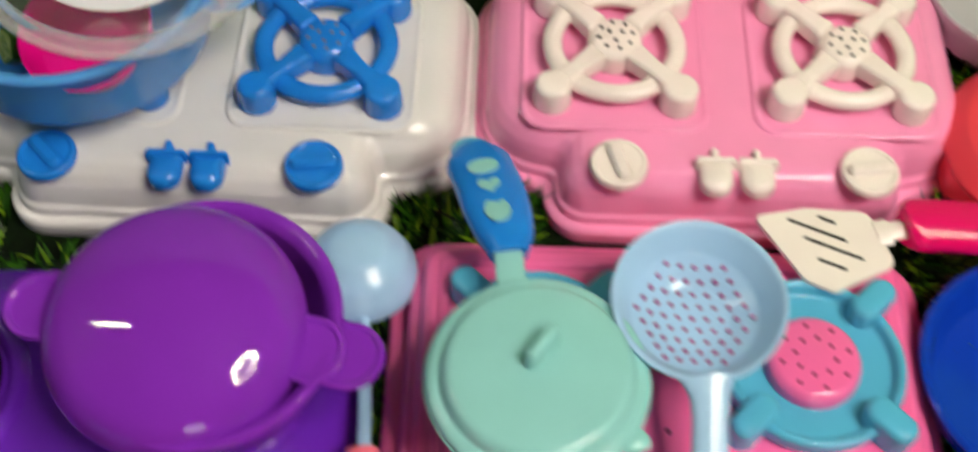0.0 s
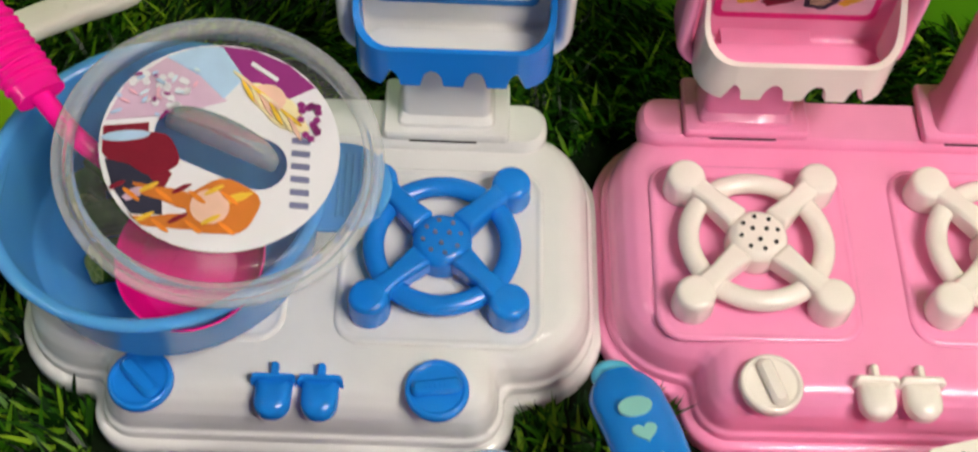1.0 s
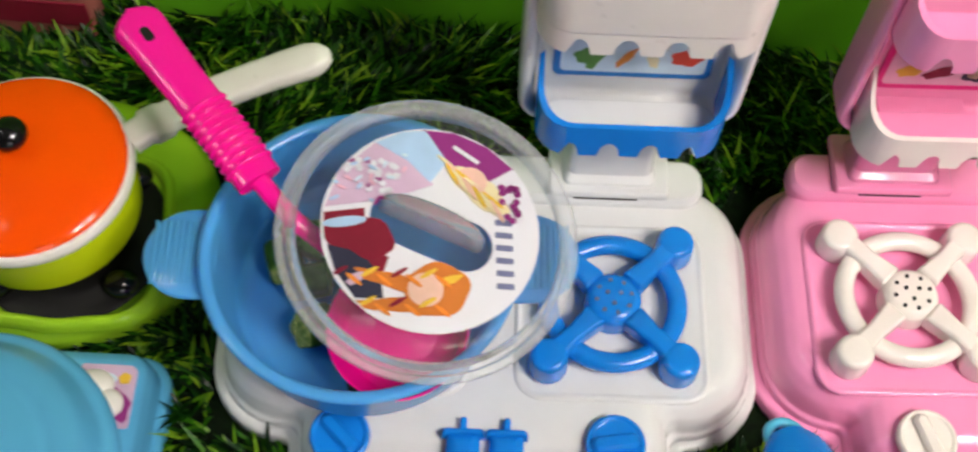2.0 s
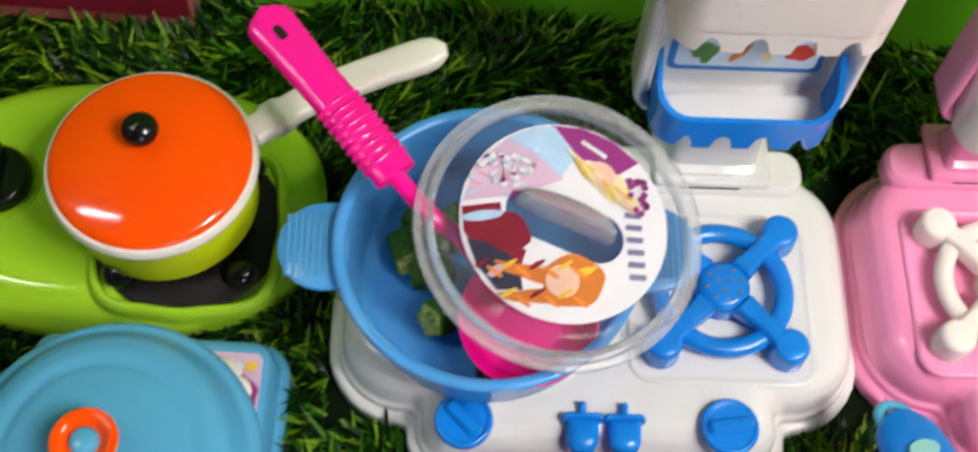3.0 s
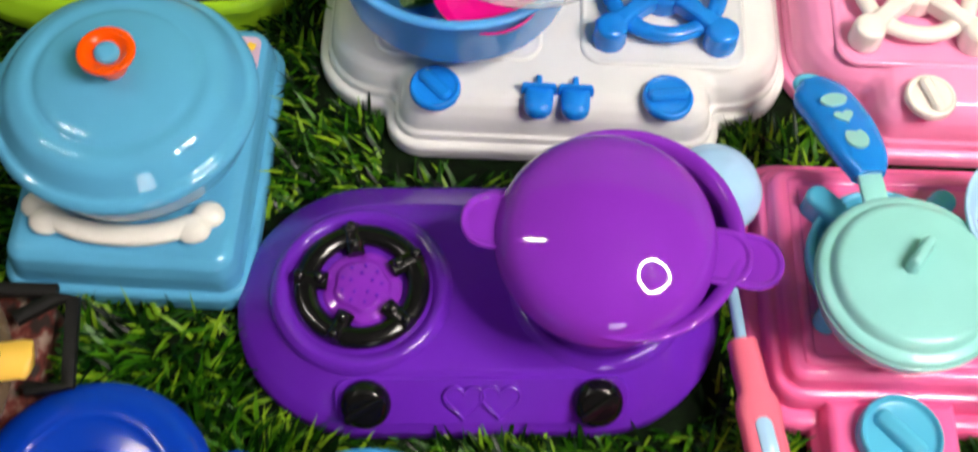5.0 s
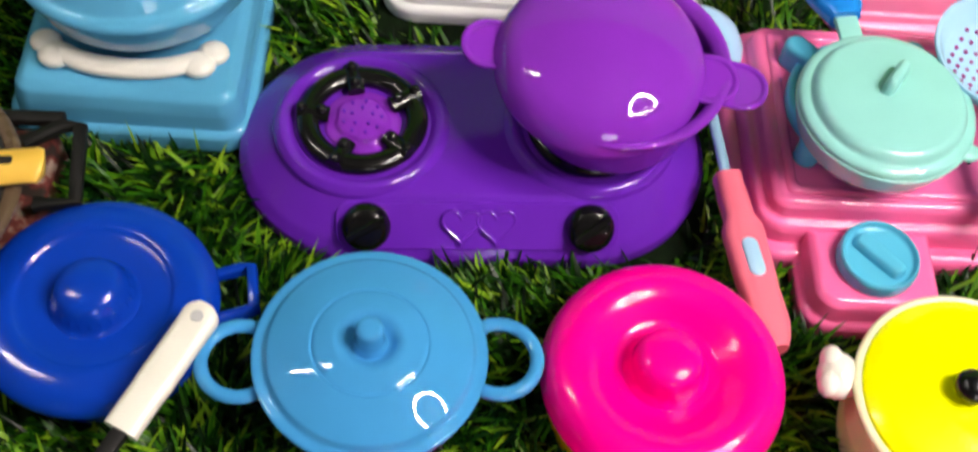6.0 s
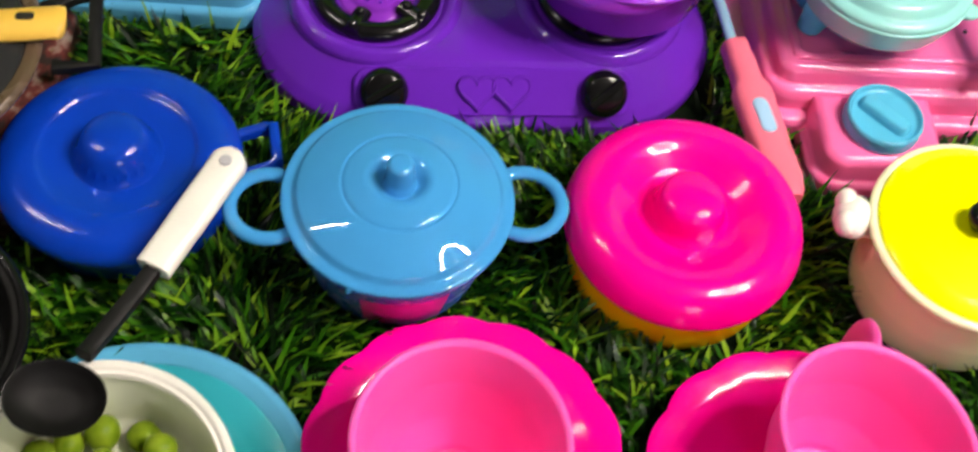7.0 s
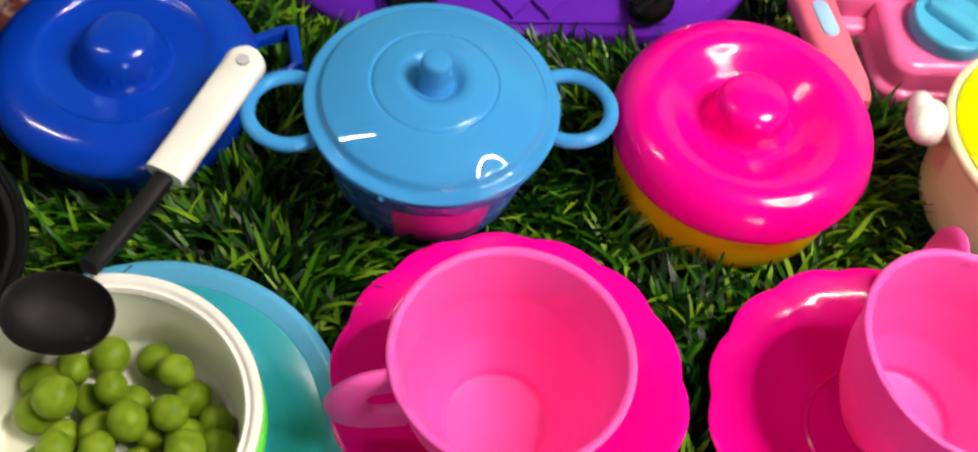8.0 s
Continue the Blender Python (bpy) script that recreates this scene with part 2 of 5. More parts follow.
def sweep(path, wide, thick, seg=14, closed=False, up=(0, 0, 1), square=1.0, bm=None):
    """A bar along a path. wide, thick: half sizes, a number or one for each point; square below 1 gives a boxier section."""
    bm = bm or bmesh.new()
    P = [Vector(p) for p in path]
    k = len(P)
    rings = []
    for i, p in enumerate(P):
        d = (P[(i + 1) % k] - P[i - 1]) if closed else (P[min(i + 1, k - 1)] - P[max(i - 1, 0)])
        d.normalize()
        side = d.cross(Vector(up)).normalized()
        top = side.cross(d)
        w = wide[i] if hasattr(wide, "__len__") else wide
        h = thick[i] if hasattr(thick, "__len__") else thick
        ring = []
        for j in range(seg):
            a = math.tau * j / seg
            c, s = math.cos(a), math.sin(a)
            c, s = math.copysign(abs(c) ** square, c), math.copysign(abs(s) ** square, s)
            ring.append(bm.verts.new(p + side * (w * c) + top * (h * s)))
        rings.append(ring)
    pairs = list(zip(rings, rings[1:])) + ([(rings[-1], rings[0])] if closed else [])
    for a, b in pairs:
        for j in range(seg):
            bm.faces.new((a[j], a[(j + 1) % seg], b[(j + 1) % seg], b[j]))
    if not closed:
        bm.faces.new(rings[0][::-1])
        bm.faces.new(rings[-1])
    return bm


def ball(r, scale=(1, 1, 1), at=(0, 0, 0), seg=20, bm=None):
    bm = bm or bmesh.new()
    bmesh.ops.create_uvsphere(bm, u_segments=seg, v_segments=seg // 2 + 2, radius=r, matrix=Matrix.Translation(at) @ Matrix.Diagonal((*scale, 1)))
    return bm


def dots(places, r, z, bm=None, depth=0.0006):
    """Small round discs, for seeds and for vent holes shaded by colour alone, lying on a surface at heights z(x, y)."""
    bm = bm or bmesh.new()
    for x, y in places:
        h = z(x, y) if callable(z) else z
        bmesh.ops.create_cone(bm, cap_ends=True, segments=8, radius1=r, radius2=r * 0.9, depth=depth, matrix=Matrix.Translation((x, y, h)))
    return bm


def patch(pts, z, thick=0.00025, bm=None):
    """A flat printed shape on a sticker."""
    return loft([[(x, y, z) for x, y in pts], [(x, y, z + thick) for x, y in pts]], bm)


def oval(cx, cy, rx, ry, turn=0, n=20, wob=0.0):
    c, s = math.cos(radians(turn)), math.sin(radians(turn))
    out = []
    for k in range(n):
        a = math.tau * k / n
        f = 1 + wob * math.sin(3 * a + 1) * math.cos(2 * a)
        x, y = rx * f * math.cos(a), ry * f * math.sin(a)
        out.append((cx + c * x - s * y, cy + s * x + c * y))
    return out


def ring_path(r, z=0.0, n=40, at=(0, 0)):
    return [(at[0] + r * math.cos(math.tau * k / n), at[1] + r * math.sin(math.tau * k / n), z) for k in range(n)]


def around(count, r, first=0.0):
    return [(r * math.cos(first + math.tau * k / count), r * math.sin(first + math.tau * k / count)) for k in range(count)]


# ---- the room: unseen walls, ceiling and floor, added to enclose the light ----
BASE = -0.005


def plain_box(x0, x1, y0, y1, z0, z1):
    bm = bmesh.new()
    bmesh.ops.create_cube(bm, size=1, matrix=Matrix.LocRotScale(((x0 + x1) / 2, (y0 + y1) / 2, (z0 + z1) / 2), None, (x1 - x0, y1 - y0, z1 - z0)))
    return bm


def structure(name, bm, mat, label=""):
    return tagged(part(name, bm, mat), label, kind="structure")


structure("floor", plain_box(-1.4, 1.4, -1.4, 1.4, -0.06, -0.012), FLOORING, "unseen brown boards added under the sheet of artificial turf")
structure("ceiling", plain_box(-1.45, 1.45, -1.45, 1.45, 1.75, 1.80), DIM_FILL_PAINT)
structure("unseen_wall_north", plain_box(-1.45, 1.45, 1.4, 1.45, -0.06, 1.75), DIM_FILL_PAINT)
structure("unseen_wall_south", plain_box(-1.45, 1.45, -1.45, -1.4, -0.06, 1.75), DIM_FILL_PAINT)
structure("unseen_wall_east", plain_box(1.4, 1.45, -1.4, 1.4, -0.06, 1.75), DIM_FILL_PAINT)
structure("unseen_wall_west", plain_box(-1.45, -1.4, -1.4, 1.4, -0.06, 1.75), DIM_FILL_PAINT)
structure("ground", plain_box(-0.55, 0.50, -0.45, 0.52, -0.012, BASE), THATCH, "backing of the green turf, blackened for shade between blades")
structure("backdrop", plain_box(-0.75, 0.75, 0.464, 0.478, BASE, 0.42), BOARD, "plain bright green board behind the toys")

# an unseen pane behind the camera, assumed from edge glare, added as front fill
win = structure("assumed_window_1", plain_box(0.22, 0.60, -1.4, -1.39, 0.22, 0.68), lamp_glow("front_fill_pane", (0.95, 0.97, 1.0), 5.5), "assumed window pane, glowing as front fill light")
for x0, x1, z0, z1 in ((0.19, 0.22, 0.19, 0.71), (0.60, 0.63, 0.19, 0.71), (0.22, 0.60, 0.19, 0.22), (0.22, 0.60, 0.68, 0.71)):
    part("assumed_window_frame", plain_box(x0, x1, -1.4, -1.38, z0, z1), WHITE_B, win)
ring = thing("ring_lamp", pose(0.54, -0.06, 1.02, 0, 27, 0), "white ring lamp hanging over the toys", "lamp")
part("tube", sweep(ring_path(0.170), 0.010, 0.010, closed=True), lamp_glow("ring_glow", (1.0, 0.94, 0.86), 200), ring)
part("cord", sweep([(0, 0, 0.02), (-0.335, 0, 0.668)], 0.003, 0.003, up=(0, 1, 0)), WHITE_B, ring)
part("lamp_base", lathe([(0, 0.05), (0.030, 0.04), (0.030, 0.018), (0.0, 0.018)], 40), WHITE_B, ring)
for k in range(3):
    part("lamp_arm", sweep([(0.02 * math.cos(k * 2.1), 0.02 * math.sin(k * 2.1), 0.028), (0.165 * math.cos(k * 2.1), 0.165 * math.sin(k * 2.1), 0.010)], 0.003, 0.003), WHITE_B, ring)
lamp = thing("tube_lamp", pose(-1.04, 0.29, 1.36, 0, 0, -8), "white ceiling lamp with a long bright tube", "lamp")
part("tube", sweep([(-0.30, 0, 0), (0.30, 0, 0)], 0.012, 0.012), lamp_glow("tube_glow", (1.0, 0.96, 0.89), 84), lamp)
part("lamp_base", joined(plain_box(-0.32, 0.32, -0.02, 0.02, 0.03, 0.06), plain_box(-0.02, 0.02, -0.02, 0.02, 0.06, 0.40)), WHITE_B, lamp)


# ---- stoves ----
def cross_burner(stove, at, mat, z, spin=0):
    """A ring on four arms with round feet and a pierced cap in the middle."""
    m = pose(at[0], at[1], z, 0, 0, spin)
    r = part("burner", sweep(ring_path(0.0220, 0.0055, 56), 0.0035, 0.0030, 14, closed=True), mat, stove, "", m)
    for k in range(4):
        a = math.pi / 4 + k * math.pi / 2
        bm = slab([(0.0085, -0.0044, 0.001), (0.0190, -0.0032, 0.004), (0.031, -0.0040, 0.001), (0.031, 0.0040, 0.001), (0.0190, 0.0032, 0.004), (0.0085, 0.0044, 0.001)], [(0, 0.0040), (0, 0.0096), (0.0008, 0.0106), (0.0014, 0.0108)], 3)
        foot = lathe([(0, 0), (0.0068, 0), (0.0064, 0.0096), (0.0052, 0.0110), (0, 0.0114)], 28, 0.0012)
        bmesh.ops.translate(foot, verts=foot.verts, vec=(0.0308, 0, 0))
        bm = joined(bm, foot)
        bmesh.ops.rotate(bm, verts=bm.verts, cent=(0, 0, 0), matrix=Matrix.Rotation(a, 3, "Z"))
        part("arm", bm, mat, r)
    cap = part("cap", lathe([(0, 0), (0.0098, 0), (0.0096, 0.0085), (0.0075, 0.0106), (0, 0.0112)], 32), mat, r)
    # discs on the cap, coloured as shaded holes
    part("vent_hole_discs", dots(around(8, 0.0060, 0.2) + around(3, 0.0026, 0.5), 0.00080, lambda x, y: 0.0113 - 0.0004 * ((x * x + y * y) ** 0.5 / 0.0052) ** 2), INK["slate"] if mat is BLUE else HOLE_SHADE, cap, "dark discs for the shade in pierced holes")
    return r


def knob(stove, at, z, mat, spin, r=0.0099):
    k = part("knob", lathe([(0, 0), (r, 0), (r, 0.0026), (r * 0.95, 0.0036), (r * 0.86, 0.0038), (r * 0.80, 0.0030), (0, 0.0030)], 40, 0.0006), mat, stove, "", pose(at[0], at[1], z, 0, 0, spin))
    part("grip", tablet(r * 0.80, 0.0026, 0.0025, 0.0028, 0.0058, 0.0012), mat, k)
    return k


def mitts(stove, y, z, mat):
    """Two oven mitts side by side, hanging from broad cuffs with a nub."""
    for s in (-1, 1):
        cx = s * 0.0071
        shape = [(-0.0054, -0.0076, 0.0052), (0.0054, -0.0076, 0.0052), (0.0058, 0.0046, 0.0008), (-0.0058, 0.0046, 0.0008)]
        bm = slab(shape, [(0, z - 0.002), (0, z + 0.0012), (0.0008, z + 0.0024), (0.0022, z + 0.0033), (0.0040, z + 0.0037)], 8, None, (cx, y - 0.001))
        cuff = [(-0.0071, 0.0018, 0.0004), (-0.0050, 0.0024, 0.002), (0.0050, 0.0024, 0.002), (0.0071, 0.0018, 0.0004), (0.0066, 0.0048, 0.0016), (-0.0066, 0.0048, 0.0016)]
        slab(cuff, [(0, z - 0.002), (0, z + 0.0030), (0.0005, z + 0.0040), (0.0010, z + 0.0042)], 4, bm, (cx, y))
        tablet(0.0013, 0.0024, 0.0010, z - 0.002, z + 0.0030, 0.0007, (cx, y + 0.0066), bm, 4)
        part("mitt_emblem", bm, mat, stove)


def stove_outline(h, p):
    """Half width of the body and of the front panel."""
    return [(-p, -0.060, 0.0155), (p, -0.060, 0.0155), (p, -0.041, 0.0030), (h, -0.041, 0.029), (h, 0.062, 0.031), (-h, 0.062, 0.031), (-h, -0.041, 0.029), (-p, -0.041, 0.0030)]


def big_stove(m, label, body, trim, knobs, outline):
    s = thing("toy_stove", m, label, "toy stove", "double burner toy stoves")
    part("base_flange", slab(outline, [(0.001, BASE), (0, BASE + 0.001), (0, 0.0015), (0.0010, 0.0030), (0.0035, 0.0036)], 8), body, s)
    part("body", slab(outline, [(0.0034, 0.0030), (0.0037, 0.0070), (0.0052, 0.0078), (0.0056, 0.0125), (0.0066, 0.0170), (0.0090, 0.0212), (0.0124, 0.0238), (0.0160, 0.0248), (0.0205, 0.0250)], 8), body, s)
    for x in (-0.0390, 0.0420) if trim is BLUE else (-0.0405, 0.0405):
        part("burner_plate", slab(box_outline(0.033, 0.033, 0.009), [(0, 0.0248), (0, 0.0254), (0.0012, 0.0262), (0.0025, 0.0256), (0.0040, 0.0256)], 6, None, (x, 0.001)), body, s)
        cross_burner(s, (x, 0.0015), trim, 0.0256)
    for x in (-0.0405, 0.0405):
        # a dark strip takes the place of a cut slot and its shade
        part("hinge_slot_strip", tablet(0.0115, 0.0006, 0.0005, 0.0285, 0.0296, 0.0001, (x, 0.0435)), HOLE_SHADE, s, "dark strip for the shade in a hinge slot")
    part("hinge_ledge", tablet(0.076, 0.0095, 0.008, 0.018, 0.0292, 0.002, (0, 0.0515)), body, s)
    for x, spin in knobs:
        k = knob(s, (x, -0.0470), 0.0248, trim, spin)
        if x > 0:
            for j in range(6):
                part("raised_mark", tablet(0.0003, 0.0009, 0.0002, 0.0056, 0.0061, 0.0001, (-0.0040 + j * 0.0015, 0)), trim, k)
    mitts(s, -0.0485, 0.0252, trim)
    return s


def basket(parent, mat, y0, z, hx, label="", floor_mat=None):
    """A hanging shelf with a scalloped lower edge and ends that curve up to the panel."""
    bm = bmesh.new()
    n = 48
    rows = []
    depth, r = 0.013, 0.011
    path = []
    for k in range(7):
        a = math.pi + k / 6 * math.pi / 2
        path.append((-hx + r + r * math.cos(a), y0 + r + r * math.sin(a)))
    for k in range(7):
        a = 1.5 * math.pi + k / 6 * math.pi / 2
        path.append((hx - r + r * math.cos(a), y0 + r + r * math.sin(a)))
    path = [(-hx, y0 + depth + 0.006)] + path[:7] + [(-hx + r + (2 * hx - 2 * r) * k / 110, y0) for k in range(1, 110)] + path[7:] + [(hx, y0 + depth + 0.006)]
    tops, lows = [], []
    for x, y in path:
        up = max(0, (y - y0)) / (depth + 0.006)
        top = z + 0.0165 + 0.013 * up ** 1.3
        low = z
        if y - y0 < 0.0008:
            u = (x / hx * 2.3)
            f = abs((u - 0.5) - round(u - 0.5))
            low = z + (0.0074 * math.sqrt(max(0, 1 - (f / 0.26) ** 2)) if f < 0.26 and abs(x) < hx * 0.72 else 0)
        tops.append((x, y, top))
        lows.append((x, y, low))
    t = 0.0018
    inn = lambda p: (p[0] * (1 - t / hx), p[1] + t, p[2])
    rows = [lows, tops, [inn(p) for p in tops], [inn(p) for p in lows]]
    V = [[bm.verts.new(p) for p in row] for row in rows]
    for a, b in zip(V, V[1:] + V[:1]):
        for k in range(len(path) - 1):
            bm.faces.new((a[k], a[k + 1], b[k + 1], b[k]))
    for k in (0, -1):
        bm.faces.new([row[k] for row in V])
    b = part("basket", bm, mat, parent, label, sharp=30)
    part("basket_floor", tablet(hx - 0.002, depth / 2 + 0.002, 0.008, z + 0.0045, z + 0.006, 0.0005, (0, y0 + depth / 2 + 0.0035)), floor_mat or mat, b)
    return b


def tower(stove, x, body, shelf, sticker_edge, sticker_field, inks, drop, side):
    """The rack that stands up from the hinge at a stove's back."""
    p = part("rack_foot", tablet(0.0215, 0.012, 0.002, 0.0285, 0.0325, 0.0008, (0, 0)), body, stove, "", pose(x - 0.003, 0.055, 0))
    bm = loft([[(a, b + dy, z) for a, b in fillet(box_outline(hx, hy, 0.003), 0, 4)] for hx, hy, dy, z in ((0.0165, 0.009, 0, 0.0325), (0.0162, 0.0086, 0, 0.034), (0.0150, 0.0070, 0.001, 0.0355), (0.0145, 0.0065, 0.002, 0.066))])
    part("rack_post", bm, body, p)
    rack = part("rack_panel", bmesh.new(), body, stove, "", pose(x + side, 0.060 - drop, 0.060 - drop))
    bm = slab([(a, b, r) for a, b, r in box_outline(0.0370, 0.060, 0.012)], [(0.001, -0.010), (0, -0.009), (0, 0.004), (0.0012, 0.006), (0.0030, 0.006), (0.0045, 0.004), (0.006, -0.003), (0.008, -0.004)])
    bmesh.ops.transform(bm, matrix=pose(0, 0, 0.060, 90, 0, 0), verts=bm.verts)
    bmesh.ops.recalc_face_normals(bm, faces=bm.faces)
    bm.to_mesh(rack.data)
    bm.free()
    rack.data.polygons.foreach_set("use_smooth", [True] * len(rack.data.polygons))
    rack.data.set_sharp_from_angle(angle=radians(40))
    st = lambda b: (bmesh.ops.transform(b, matrix=pose(0, 0, 0, 90, 0, 0), verts=b.verts), b)[1]
    s = part("sticker", st(patch([(a, b + 0.036) for a, b in fillet(box_outline(0.026, 0.020, 0.003))], -0.0038, 0.0006)), sticker_edge, rack, "printed sticker with small vegetable pictures")
    part("sticker_field", st(patch([(a, b + 0.0365) for a, b in fillet(box_outline(0.0238, 0.0178, 0.002))], -0.0033, 0.0003)), sticker_field, s)
    for k, (ink, px, py, rx, ry, turn) in enumerate(inks):
        part("printed_shape", st(patch(oval(px, py, rx, ry, turn, 18, 0.25), -0.0030, 0.0002)), INK[ink], s)
    basket(rack, shelf, -0.0205, 0.004, 0.0310, "", body)
    return rack


VEG_A = [("green", -0.015, 0.0270, 0.0050, 0.0042, 10), ("green", -0.014, 0.0225, 0.0018, 0.0026, 0), ("orange", -0.003, 0.0265, 0.0015, 0.0058, -30), ("straw", 0.006, 0.0258, 0.0018, 0.0045, 15), ("pale", 0.006, 0.030, 0.0045, 0.003, 0),
         ("red", 0.0165, 0.0275, 0.0052, 0.0042, 0), ("orange", -0.014, 0.044, 0.004, 0.004, 0), ("green", 0.004, 0.044, 0.004, 0.003, 30), ("red", 0.016, 0.044, 0.003, 0.005, 30)]
VEG_B = [("gold", -0.0165, 0.0260, 0.0045, 0.003, 20), ("wine", -0.006, 0.0255, 0.0065, 0.0026, 25), ("ink", 0.006, 0.0250, 0.0055, 0.0040, 0), ("straw", 0.006, 0.0252, 0.0035, 0.0025, 0), ("gold", 0.0165, 0.0260, 0.005, 0.002, 40),
         ("red", -0.012, 0.044, 0.004, 0.004, 0), ("green", 0.004, 0.044, 0.004, 0.003, 30), ("orange", 0.016, 0.044, 0.003, 0.005, 30)]

white_stove = big_stove(pose(-0.0460, 0.3262, 0, 0, 0, 2.6), "white plastic toy stove with blue burner, knobs and rack", WHITE, BLUE, ((-0.0470, -45), (0.0425, 8)), stove_outline(0.0965, 0.067))
tw = tower(white_stove, 0.0445, WHITE, BLUE, INK["blue"], INK["pale"], VEG_A, 0, -0.0005)
upper = basket(tw, WHITE_B, -0.0205, 0.060, 0.0335, "white upper shelf")
part("shelf_front", tablet(0.0330, 0.0125, 0.010, 0.067, 0.098, 0.003, (0, -0.0085)), WHITE_B, upper)

pink_stove = big_stove(pose(0.1375, 0.3405, 0, 0, 0, 3.2), "pale pink plastic toy stove with ivory burners and rack", PINK, IVORY, ((-0.0398, -72), (0.0445, 6)), stove_outline(0.0905, 0.064))
tp = tower(pink_stove, -0.0365, PINK, IVORY, INK["cerise"], INK["rose"], VEG_B, 0.0035, 0.0045)
basket(tp, PINK, -0.0205, 0.058, 0.0335, "pink upper shelf")
foot = part("rack_foot", tablet(0.0215, 0.012, 0.002, 0.0285, 0.0325, 0.0008), PINK, pink_stove, "", pose(0.0425, 0.055, 0))
part("rack_post", loft([[(a, b + dy, z) for a, b in fillet(box_outline(hx, hy, 0.004), 0, 5)] for hx, hy, dy, z in ((0.0170, 0.010, 0, 0.0325), (0.0160, 0.009, 0, 0.036), (0.0150, 0.0075, 0.002, 0.040), (0.0150, 0.007, 0.006, 0.10), (0.012, 0.005, 0.006, 0.105))]), PINK, foot)


# ---- rounded shapes shared by the pots ----
def ear(parent, name, mat, r, width, length, z, turn, thick=0.0022, lip=True):
    """A flat rounded tab at a pot's rim."""
    m = pose(0, 0, 0, 0, 0, turn)
    steps = [(0.0008, z - thick), (0, z - thick + 0.0006), (0, z - 0.0006), (0.0008, z)]
    if lip:
        steps = steps[:-1] + [(0.0004, z), (0.0016, z), (0.0024, z - 0.0010), (0.0032, z - 0.0010)]
    bm = slab([(r - 0.004, -width, 0.001), (r + length, -width, width * 0.98), (r + length, width, width * 0.98), (r - 0.004, width, 0.001)], steps, 8)
    return part(name, bm, mat, parent, "", m)


def loop(parent, name, mat, r, big, tube_r, z, turn, squash=1.0):
    pts = [(r + big * 0.60 + big * math.cos(a), squash * big * math.sin(a), z) for a in [math.radians(-152 + 304 * k / 24) for k in range(25)]]
    return part(name, sweep(pts, tube_r, tube_r * 0.8, 12), mat, parent, "", pose(0, 0, 0, 0, 0, turn))


# ---- things on the white stove ----
pot = thing("toy_pot", pose(-0.0865, 0.3225, 0.0385), "sky blue plastic pot on the white toy stove", "toy pot")
part("body", lathe([(0, 0), (0.040, 0), (0.0440, 0.003), (0.0475, 0.030), (0.0500, 0.0300), (0.0505, 0.0325), (0.0485, 0.0335), (0.0462, 0.0325), (0.0425, 0.005), (0.039, 0.003), (0, 0.003)], 80), SKY, pot)
for turn in (184, 4):
    e = ear(pot, "ear", SKY, 0.049, 0.0155, 0.019, 0.0290, turn, lip=False)
    for k in range(7):
        part("grip_ridge", sweep([(0.0525 + k * 0.002, -0.011, 0.0291), (0.0525 + k * 0.002, 0.011, 0.0291)], 0.0005, 0.0004, 8), SKY, e)

lid_m = Matrix.Translation((-0.0650, 0.3215, 0.0860)) @ Matrix((Vector((0.0890, 0.0060, -0.0140)).normalized(), Vector((-0.055, 0.990, 0.09)).normalized(), Vector((0.150, -0.085, 0.985)).normalized())).transposed().to_4x4()
q = lid_m.to_3x3().to_quaternion()
lid = thing("pot_lid", Matrix.LocRotScale(lid_m.translation, q, None), "clear plastic lid with printed sticker, leaning on the blue pot", "lid")
part("dome", lathe([(0.0395, 0.0010), (0.036, 0.0032), (0.020, 0.0046), (0, 0.0050)], 72), CLEAR, lid)
part("rim", lathe([(0.0395, 0.0008), (0.0400, 0.0030), (0.0425, 0.0030), (0.0435, 0.0005), (0.0455, 0.0003), (0.0458, -0.0016), (0.0430, -0.0020), (0.0420, -0.0045), (0.0408, -0.0045), (0.0400, -0.0005), (0.0395, 0.0008)], 80, 0.0005), CLEAR_RIM, lid)
fin = [(0.0165 * math.cos(a), 0.0120 * math.sin(a) ** 0.8) for a in [math.pi * k / 20 for k in range(21)]]
bm = loft([[(x * f, w, 0.0045 + z * f) for x, z in fin] for f, w in ((0.94, -0.0022), (1.0, -0.0014), (1.0, 0.0014), (0.94, 0.0022))])
part("handle", bm, CLEAR_RIM, lid, "clear upright grip", pose(0, 0.001, 0, 0, 0, -20))
hole = [(0.94 * a + 0.34 * b, 0.94 * b - 0.34 * a) for a, b in fillet(box_outline(0.0190, 0.0080, 0.0079), 0, 10)]
rim_pts = oval(0, 0, 0.0325, 0.0325, 0, len(hole))
start = max(range(len(hole)), key=lambda k: math.cos(math.atan2(hole[k][1], hole[k][0])))
hole = hole[start:] + hole[:start]
bm = bmesh.new()
rows = [[bm.verts.new((x, y, 0.0052)) for x, y in rim_pts], [bm.verts.new((x, y, 0.0055)) for x, y in rim_pts], [bm.verts.new((x, y - 0.001, 0.0055)) for x, y in hole], [bm.verts.new((x, y - 0.001, 0.0052)) for x, y in hole]]
